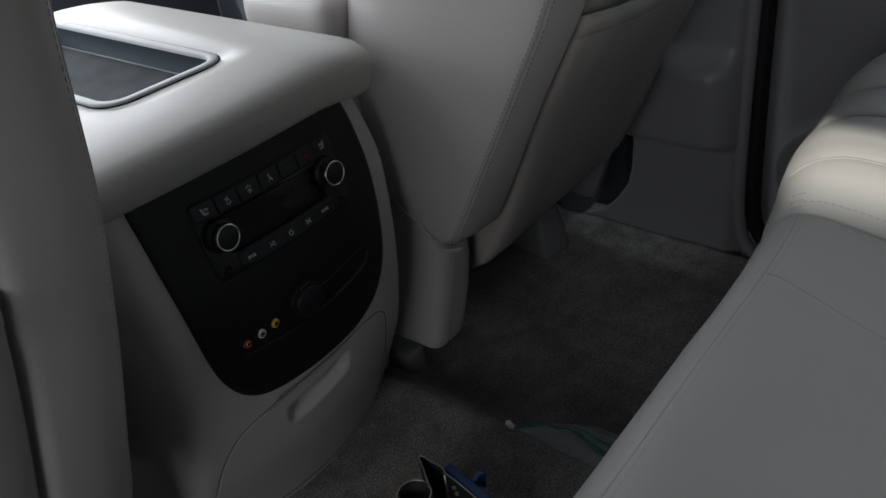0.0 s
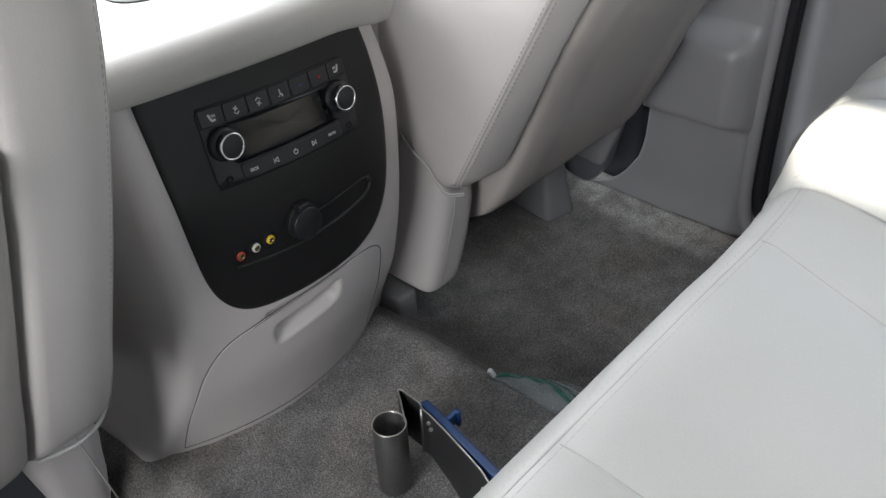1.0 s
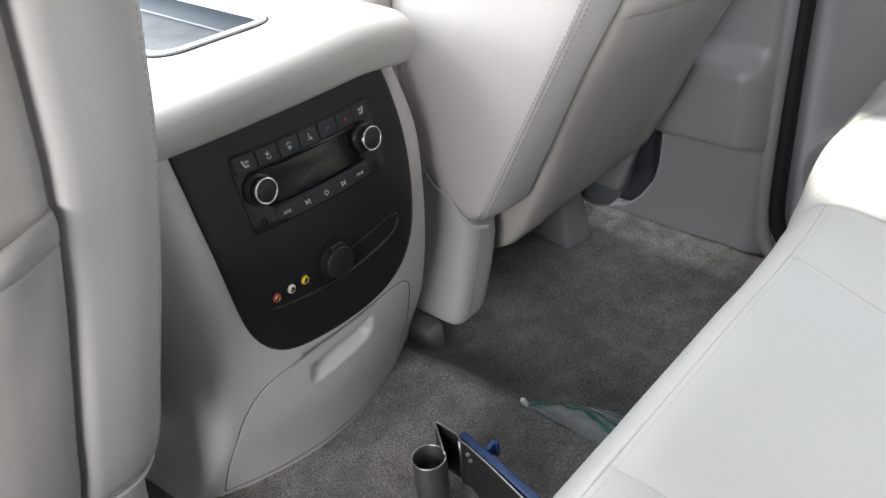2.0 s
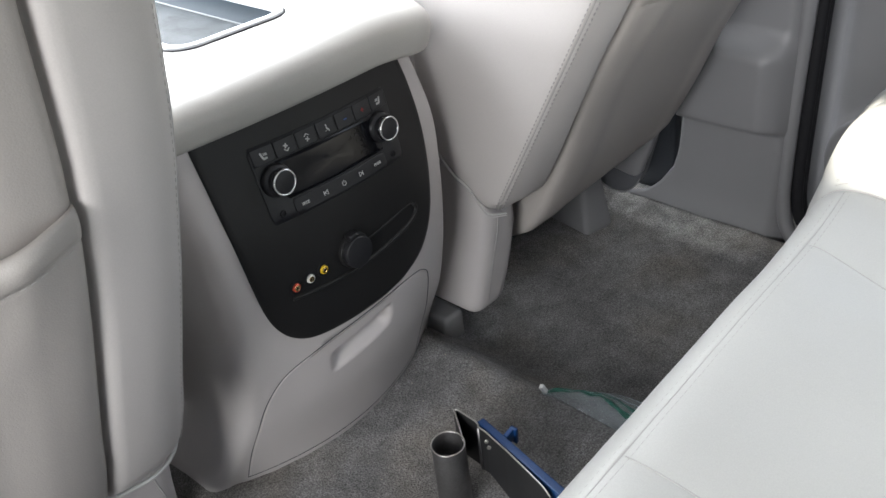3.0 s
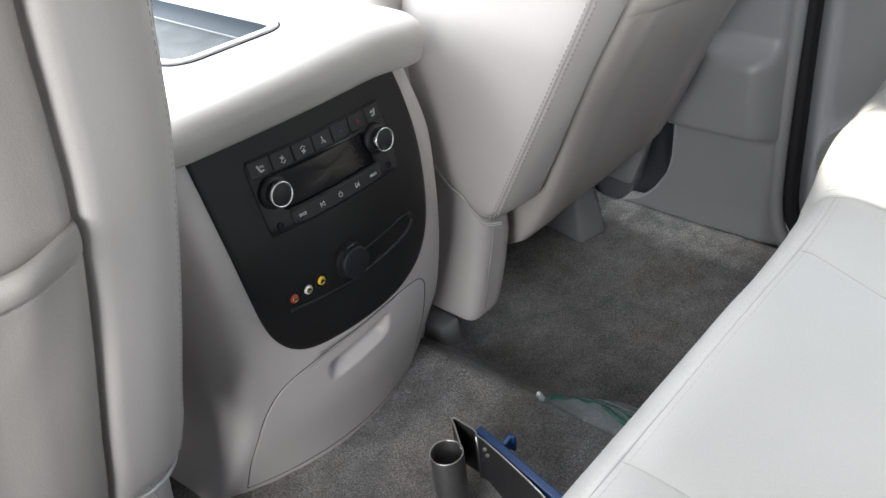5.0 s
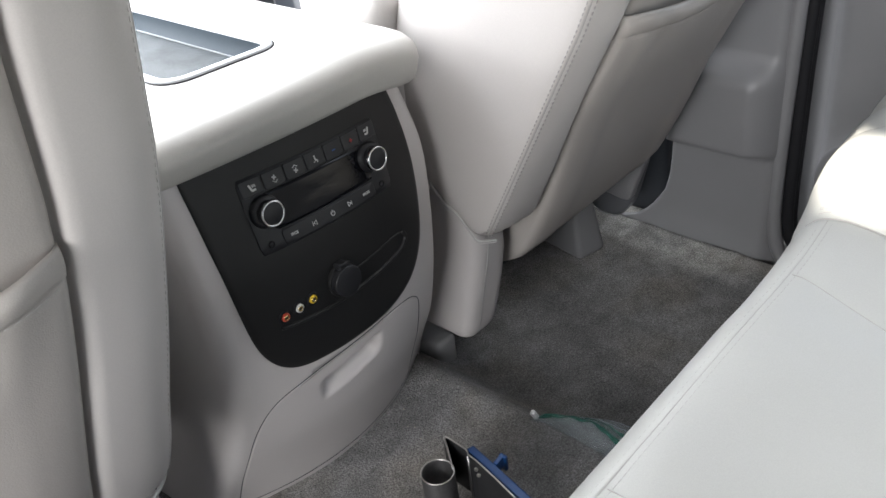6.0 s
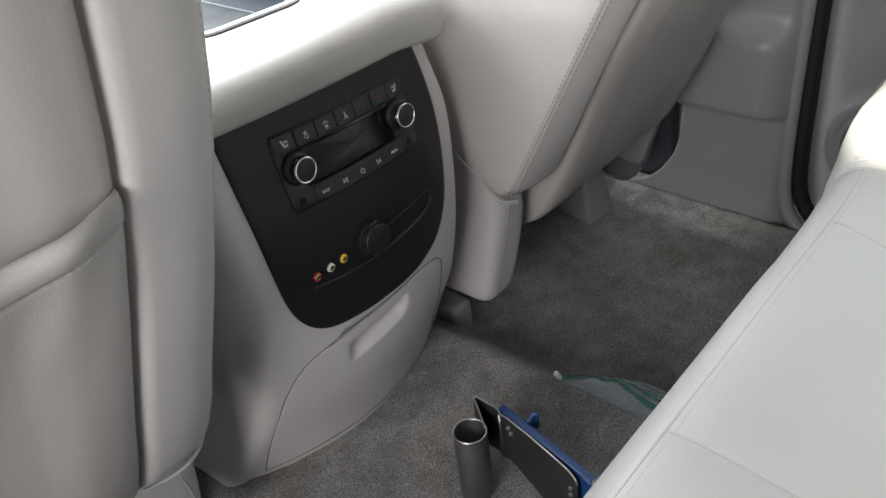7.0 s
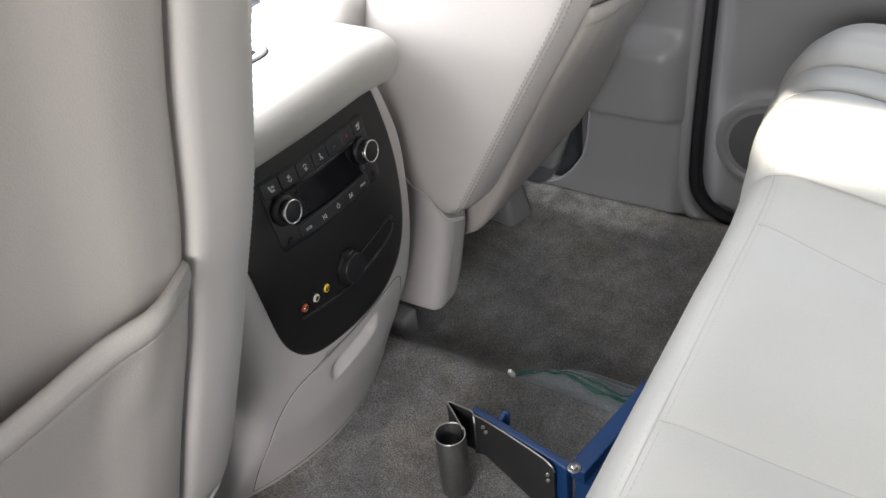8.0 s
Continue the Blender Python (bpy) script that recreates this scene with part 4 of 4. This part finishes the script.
def side_plate(name, loop, x0, x1, mat, label):
    """An upright plate across x with soft edges: a loop in y and z."""
    lp = [Vector((p.x, p.y)) for p in curve_through([(y, z, 0) for y, z in loop], 60, True)]
    c = sum(lp, Vector((0, 0))) / len(lp)
    rows = []
    for x, f in ((x0, 0.02), (x0, 0.5), (x0, 0.93), (x0 + 0.003, 1.0), (x1 - 0.003, 1.0), (x1, 0.93), (x1, 0.02)):
        rows.append([(x, (c + (p - c) * f).x, (c + (p - c) * f).y) for p in lp])
    return part(name, rings(name, rows, mat, True, True, True), seat, label), lp


side_plate("side_flap", [(0.10, 0.06), (0.075, 0.050), (0.04, 0.048), (0.028, 0.075), (0.012, 0.12), (-0.005, 0.18), (0.03, 0.22), (0.09, 0.18), (0.12, 0.11)], 0.645, 0.665, TRIM, "grey flap beside the seat base")
shield, lp = side_plate("recliner_cover", [(0.16, 0.04), (0.135, 0.005), (0.105, -0.008), (0.072, -0.003), (0.046, 0.028), (0.03, 0.08), (0.02, 0.14), (0.06, 0.19), (0.14, 0.15)], 0.668, 0.688, DARKGREY, "dark plastic recliner cover")
part("lip", tube("lip", [(0.6675, p.x, p.y) for p in lp[6:28]], 0.0012, TRIM, 6), shield)

driver_y = line_y([0.0, 0.225, 0.25, 0.3, 0.4, 0.5, 0.6, 0.7, 0.92], [0.06, -0.026, -0.040, -0.060, -0.088, -0.115, -0.146, -0.172, -0.235])
seat, back, at, pipe = front_seat("front_seat", "light grey leather driver seat with a map pocket", line_y([0.0, 0.24, 0.34, 0.40, 0.45, 0.50, 0.55, 0.60, 0.65, 0.70, 0.92], [-0.285, -0.2695, -0.2585, -0.2497, -0.2427, -0.2370, -0.2328, -0.2310, -0.2308, -0.2308, -0.222]), -1, driver_y, 0.235, 0.92, 0.083, "front seats", 0.540, 0.10, thread=THREAD_PALE, lift=0.3, puff=0.6, gape=0.019, dish=0.034, peak=0.020, tip=0.08, tuck=0.6, crisp=0.6, sink=0.004)
part("piping", tube("piping", curve_through(pipe, 40), 0.0022, LEATHER, 8), back)
# cushion made wider and taller out of sight to darken the console gap
cushion(seat, -0.72, -0.182, 0.47, 0.16)
# added pad, hidden behind the backrest edge, that shades the gap from above
blocker = box("side_bolster", -0.09, 0.0, 0.02, 0.17, 0.26, 0.80, LEATHER, 0.03, 4)
for v in blocker.vertices:
    v.co.x += lerp(v.co.z, [0.24, 0.92], [-0.250, -0.198])
part("side_bolster", blocker, seat, "hidden leather pad added to block light beside the console")
part("base_panel", box("base_panel", -0.70, -0.30, 0.085, 0.12, -0.04, 0.27, DARKTRIM, 0.008), seat, "dark panel under the seat back")
base_shield(seat, -0.272, -1, -0.6)
track_foot(seat, -0.62, 0.098, -1)


# ---- rear bench ----


def bench_top(x):
    return lerp(x, [-0.8, -0.5, -0.12, 0.18, 0.25, 0.275, 0.281, 0.287, 0.30, 0.32, 0.345, 0.372, 0.396, 0.407, 0.415, 0.435, 0.465, 0.49, 0.501, 0.511, 0.54, 0.59, 0.64, 0.69, 0.72],
                [0.338, 0.344, 0.346, 0.349, 0.353, 0.356, 0.3555, 0.3595, 0.371, 0.387, 0.401, 0.4095, 0.4085, 0.402, 0.4005, 0.403, 0.402, 0.397, 0.393, 0.397, 0.406, 0.408, 0.399, 0.375, 0.35])


def bench_front(x):
    return lerp(x, [-0.8, 0.22, 0.272, 0.30, 0.35, 0.45, 0.55, 0.65, 0.72], [-0.384, -0.381, -0.378, -0.371, -0.362, -0.352, -0.350, -0.364, -0.41])


def bench_row(x):
    """Section over the front edge at x, from under the cushion to its back: places in y and z."""
    f, t, q = bench_front(x), bench_top(x), smooth(x, 0.262, 0.345)
    flat = [(-0.09, 0.10 - t), (-0.075, 0.12 - t), (-0.05, 0.16 - t), (-0.025, 0.21 - t), (-0.008, 0.26 - t), (-0.003, -0.05), (-0.009, -0.031), (-0.018, -0.016), (-0.028, -0.0065),
            (-0.0365, -0.0026), (-0.039, -0.0021), (-0.0415, -0.0015), (-0.052, -0.0002), (-0.07, 0.0), (-0.11, -0.003), (-0.17, -0.008), (-0.28, -0.016), (-0.42, -0.03), (-0.55, -0.03)]
    plump = [(-0.12, 0.10 - t), (-0.10, 0.12 - t), (-0.075, 0.16 - t), (-0.05, 0.21 - t), (-0.025, 0.26 - t), (-0.009, -0.085), (-0.013, -0.055), (-0.022, -0.036), (-0.032, -0.023),
             (-0.042, -0.0145), (-0.046, -0.0118), (-0.050, -0.0095), (-0.065, -0.0035), (-0.085, 0.0), (-0.115, 0.0), (-0.17, -0.006), (-0.28, -0.016), (-0.42, -0.03), (-0.55, -0.03)]
    d = min(abs(x - c) for c in SEAMS)
    groove = 0.0008 * math.exp(-(d / 0.0022) ** 2) + 0.0026 * math.exp(-(d / 0.032) ** 2)
    d = min(abs(x - c) for c in TUCKS)
    groove += 0.0013 * math.exp(-(d / 0.003) ** 2)
    out = []
    for k, (a, b) in enumerate(zip(flat, plump)):
        y, z = f + a[0] + (b[0] - a[0]) * q, t + a[1] + (b[1] - a[1]) * q
        bend = 0.32 * max(-0.43 - y, 0.0) * math.exp(-((x - 0.184) / 0.09) ** 2)
        out.append((x - bend, y, z + (soft(x, y) if k > 4 else 0) - groove * lerp(k, [9, 14], [0.0, 1.0])))
    return out


def soft(x, y):
    return 0.0030 * noise.noise((x * 6, y * 7, 1.3)) + 0.0012 * noise.noise((x * 14, y * 11, 8.3)) + 0.0006 * noise.noise((x * 30, y * 22, 4.1))


SEAMS = (-0.122, 0.184)
TUCKS = (0.281, 0.333, 0.415, 0.501)
bench = thing("rear_bench", "light grey leather rear bench seat with stitched seams", "car seat", at=(0, -0.65, floor_height(0, -0.65)))
near = [c + d for c in SEAMS + TUCKS for d in (-0.018, -0.012, -0.006, -0.003, -0.0015, 0, 0.0015, 0.003, 0.006, 0.012, 0.018)]


def fine_rows(rows):
    """Adds two points between neighbours along each section."""
    return [[tuple(p) for p in curve_through(r, 3 * (len(r) - 1) + 1)] for r in rows]


xs = sorted(x for x in set(list(np.linspace(-0.80, 0.72, 140)) + near))
cush = part("cushion", rings("cushion", fine_rows([bench_row(x) for x in xs if x < 0.2812]), LEATHER, False), bench)
outer = part("outer_cushion", rings("outer_cushion", fine_rows([bench_row(x) for x in xs if x > 0.2808]), LEATHER, False), bench, "plump outer seat cushion with raised bolsters")
for x in SEAMS:
    part("seam", tube("seam", curve_through(bench_row(x)[11:], 40), 0.0006, SEAM, 6), cush)
for x in TUCKS:
    part("seam", tube("seam", curve_through([(a, b, c + 0.0002) for a, b, c in bench_row(x)[7:]], 40), 0.0008, SEAM, 6), outer)


def front_line(k, lift, x1, share=0.3):
    """A line along the cushion at one point of its section, lifted."""
    return [Vector(bench_row(x)[k]).lerp(Vector(bench_row(x)[k - 1]), share) + Vector((0, 0, lift)) for x in np.linspace(-0.78, x1, 70)]


part("seam", tube("seam", [Vector(bench_row(x)[10]) + Vector((0, 0, 0.0001)) for x in np.linspace(-0.78, 0.276, 70)], 0.0003, THREAD_MID, 6), cush)
part("stitching", stitches("stitching", front_line(9, 0.0001, 0.274, 0.40), 0.0042, 0.003, 0.0004, THREAD_MID), cush)
part("stitching", stitches("stitching", front_line(12, 0.0001, 0.274, 0.70), 0.0048, 0.002, 0.00032, THREAD_MID), cush)
part("stitching", stitches("stitching", curve_through([Vector(p) + Vector((0, 0, 0.0005)) for p in bench_row(0.292)[8:]], 60), 0.0042, 0.0026, 0.0006, THREAD_MID), outer)
for dx in (0.0, 0.006, 0.012):
    row = curve_through(bench_row(0.288 + dx)[7:12], 9)
    part("pucker", tube("pucker", [p + Vector((0, 0, 0.0004)) for p in row[2:7]], 0.0005, SEAM, 5), outer)
part("backrest", box("backrest", -0.78, 0.78, -1.12, -0.93, 0.25, 0.62, LEATHER, 0.04, 4), bench)
part("base", box("base", -0.74, 0.72, -0.93, -0.42, floor_height(0.5, -0.6) + 0.004, 0.13, DARKTRIM, 0.01), bench)

# ---- loose things on the floor ----
stand = thing("tube_bracket", "steel tube on a folded black plate with blue bars", "bracket", at=(0.0, -0.18, 0.0))
TX, TY, TR, TT = -0.037, -0.142, 0.0195, 0.10
lps = []
for r, z in ((TR, 0.002), (TR, TT - 0.001), (TR - 0.0005, TT), (TR - 0.0016, TT), (TR - 0.002, TT - 0.001), (TR - 0.002, 0.01)):
    lps.append([(TX + r * math.cos(a), TY + r * math.sin(a), z) for a in (math.tau * k / 40 for k in range(40))])
tube_ob = part("tube", rings("tube", lps, STEEL, True, False, True), stand, "bare brushed steel tube")
part("rim", tube("rim", [(TX + (TR - 0.0008) * math.cos(a), TY + (TR - 0.0008) * math.sin(a), TT) for a in (math.tau * k / 40 for k in range(40))], 0.0009, STEEL_EDGE, 6, closed=True), tube_ob)


def folded(name, path, low, high, thick, mat, parent, label=""):
    """A folded upright sheet: path in x and y, lower and upper edge along it."""
    pts = [Vector((p[0], p[1], 0)) for p in path]
    lps = []
    for i, p in enumerate(pts):
        d = (pts[min(i + 1, len(pts) - 1)] - pts[max(i - 1, 0)]).normalized()
        s = Vector((-d.y, d.x, 0)) * thick / 2
        lps.append([p - s + Vector((0, 0, low[i])), p + s + Vector((0, 0, low[i])), p + s + Vector((0, 0, high[i])), p - s + Vector((0, 0, high[i]))])
    return part(name, rings(name, lps, mat, True, True, True, False), parent, label)


plate_path = [(-0.0225, -0.152), (-0.014, -0.1407), (-0.003, -0.126), (0.0046, -0.1148), (0.0064, -0.1130), (0.0084, -0.1138), (0.0088, -0.118), (0.008, -0.130), (0.0072, -0.145), (0.0055, -0.150), (0.0028, -0.153), (0.0020, -0.158), (0.0012, -0.166), (-0.006, -0.20), (-0.016, -0.24),
              (-0.0215, -0.2605), (-0.0237, -0.268), (-0.0252, -0.2735), (-0.0260, -0.2765)]
plate_low = [0.03, 0.03, 0.03, 0.03, 0.03, 0.03, 0.03, 0.03, 0.03, 0.03, 0.03, 0.032, 0.034, 0.022, 0.008, 0.004, 0.004, 0.006, 0.012]
plate_high = [0.098, 0.0985, 0.099, 0.1, 0.1, 0.1, 0.1, 0.1, 0.1, 0.1, 0.1, 0.1, 0.1, 0.1, 0.1, 0.1, 0.0985, 0.0955, 0.089]
sheet_ob = folded("plate", plate_path, plate_low, plate_high, 0.0024, BLACK_STEEL, stand, "folded black steel plate with bare edge")
part("edge", tube("edge", [(p[0], p[1], h + 0.0004) for p, h in zip(plate_path, plate_high)], 0.0011, STEEL_EDGE, 6), sheet_ob, "bare bright steel edge")
# paler steel strip that paints the highlight along the fold
part("bend", tube("bend", [(0.0020, -0.1535, 0.032), (0.0020, -0.1535, 0.0995)], 0.0022, STEEL, 8), sheet_ob)
for x, y, z in ((-0.0012, -0.168, 0.090), (-0.0022, -0.172, 0.084), (-0.0265, -0.268, 0.082), (-0.0265, -0.268, 0.072)):
    part("rivet", rod("rivet", (x, y, z), (-1, -0.25, 0), 0.0024, 0.0025, STEEL_EDGE, 14), sheet_ob)


def bar(name, a, b, width, high, mat, parent, label=""):
    """A straight bar with soft edges from a to b; both at its top middle."""
    a, b = Vector(a), Vector(b)
    d = (b - a).normalized()
    s = Vector((-d.y, d.x, 0)).normalized() * width / 2
    bm = bmesh.new()
    vs = [bm.verts.new(p) for p in (a - s, a + s, b + s, b - s)] + [bm.verts.new(p - Vector((0, 0, high))) for p in (a - s, a + s, b + s, b - s)]
    for f in ((0, 1, 2, 3), (7, 6, 5, 4), (0, 4, 5, 1), (1, 5, 6, 2), (2, 6, 7, 3), (3, 7, 4, 0)):
        bm.faces.new([vs[i] for i in f])
    bmesh.ops.recalc_face_normals(bm, faces=bm.faces)
    bmesh.ops.bevel(bm, geom=list(bm.edges), offset=0.0018, segments=2, affect="EDGES", profile=0.6)
    me = bpy.data.meshes.new(name)
    bm.to_mesh(me)
    bm.free()
    me.materials.append(mat)
    return part(name, me, parent, label)


bar("bar", (0.0128, -0.147, 0.1), (-0.0172, -0.290, 0.1), 0.0105, 0.045, BLUE, stand, "blue painted bar")
bar("post", (-0.0128, -0.272, 0.0985), (-0.0178, -0.292, 0.0985), 0.0125, 0.094, BLUE, stand, "blue painted upright")
bar("hook", (0.010, -0.186, 0.1), (0.025, -0.186, 0.102), 0.006, 0.016, BLUE, stand, "blue painted hook")
bar("hook", (0.0245, -0.182, 0.102), (0.0240, -0.192, 0.102), 0.005, 0.022, BLUE, stand)
arm_bar = bar("arm", (-0.017, -0.300, 0.098), (0.15, -0.330, 0.098), 0.022, 0.02, BLUE, stand, "blue painted arm on a bolt")
bar("lower_arm", (-0.02, -0.320, 0.078), (0.14, -0.345, 0.078), 0.045, 0.07, BLUE, stand)
part("bolt", rod("bolt", (-0.0165, -0.297, 0.098), (0, 0, 1), 0.0038, 0.003, CHROME, 18), arm_bar)
part("washer", ring_solid("washer", (-0.0165, -0.297, 0.098), (0, 0, 1), 0.004, 0.0085, 0, 0.0012, STEEL, 24), arm_bar)

# clear bag with a zip
bag = thing("zip_bag", "clear crumpled plastic bag with a green zip", "plastic bag", at=(0.20, -0.19, -0.02))


def bag_point(u, v, lift):
    w = 0.035 + 0.045 * smooth(u, 0.0, 0.5)
    x = 0.160 + 0.010 * smooth(u, 0, 0.15) + w * v
    y = -0.114 - 0.170 * u - 0.012 * v
    puff = 0.014 + 0.010 * noise.noise((u * 4, v * 2, 2.0)) + 0.004 * noise.noise((u * 11, v * 6, 5.0))
    rest = max(floor_height(x, y), floor_height(0.17, y) - 0.30 * max(x - 0.17, 0.0))
    z = rest + 0.0015 + lift * puff * math.sin(math.pi * min(max(v, 0.0), 1.0)) * (0.3 + 0.7 * smooth(u, 0.0, 0.3))
    return (x, y, z)


for lift in (1.0, 0.15):
    part("film", rings("film", [[bag_point(u, v, lift) for v in np.linspace(0, 1, 24)] for u in np.linspace(0, 1, 40)], FILM, False), bag)


def zip_band(name, v0, half, mat, label):
    """A flat band that lies along the bag, with some width across it."""
    loops = []
    for u in np.linspace(0.02, 0.97, 48):
        v = v0 + 0.08 * math.sin(u * 5 + v0) + 0.02 * math.sin(u * 17)
        c = Vector(bag_point(u, v, 1.0)) + Vector((0, 0, 0.0010))
        d = (Vector(bag_point(u, min(v + 0.05, 1), 1.0)) - Vector(bag_point(u, v, 1.0))).normalized() * half
        loops.append([c - d, c + d, c + d + Vector((0, 0, 0.0006)), c - d + Vector((0, 0, 0.0006))])
    return part(name, rings(name, loops, mat, True, True, True), bag, label)


zip_band("zip", 0.33, 0.0040, ZIP, "green translucent zip strip")
zip_band("zip", 0.52, 0.0022, ZIP, "thin green zip strip")
for v in (0.72, 0.97):
    part("hem", tube("hem", [Vector(bag_point(u, v + 0.05 * math.sin(u * 9) * (v > 0.5) * (v < 0.9), 1.0)) + Vector((0, 0, 0.0006)) for u in np.linspace(0.15, 1, 40)], 0.0003, FILM_EDGE, 5), bag)
p = Vector(bag_point(0.0, 0.3, 1.0))
slider = box("slider", -0.0034, 0.0034, -0.003, 0.003, -0.002, 0.0125, WHITE_PLASTIC, 0.0014)
slider.transform(Matrix.Translation(p) @ pose(0, 0, 0, -22, -14, 20))
part("slider", slider, bag, "white zip slider")

crumbs = thing("crumbs", "tiny pale crumbs lying on the carpet", "crumbs", kind="stuff")
rng = random.Random(4)
verts, faces = [], []
for k in range(60):
    x, y = rng.uniform(-0.2, 0.2), rng.uniform(-0.28, 0.08)
    r = rng.uniform(0.0006, 0.0016)
    z = floor_height(x, y) + r * 0.5
    b = len(verts)
    verts += [(x - r, y, z), (x, y - r, z), (x + r, y, z), (x, y + r, z), (x, y, z + r), (x, y, z - r)]
    faces += [(b + i, b + (i + 1) % 4, b + 4) for i in range(4)] + [(b + (i + 1) % 4, b + i, b + 5) for i in range(4)]
part("crumb", mesh_of("crumb", verts, faces, CRUMB), crumbs)
tagged(crumbs.children[0], kind="stuff")
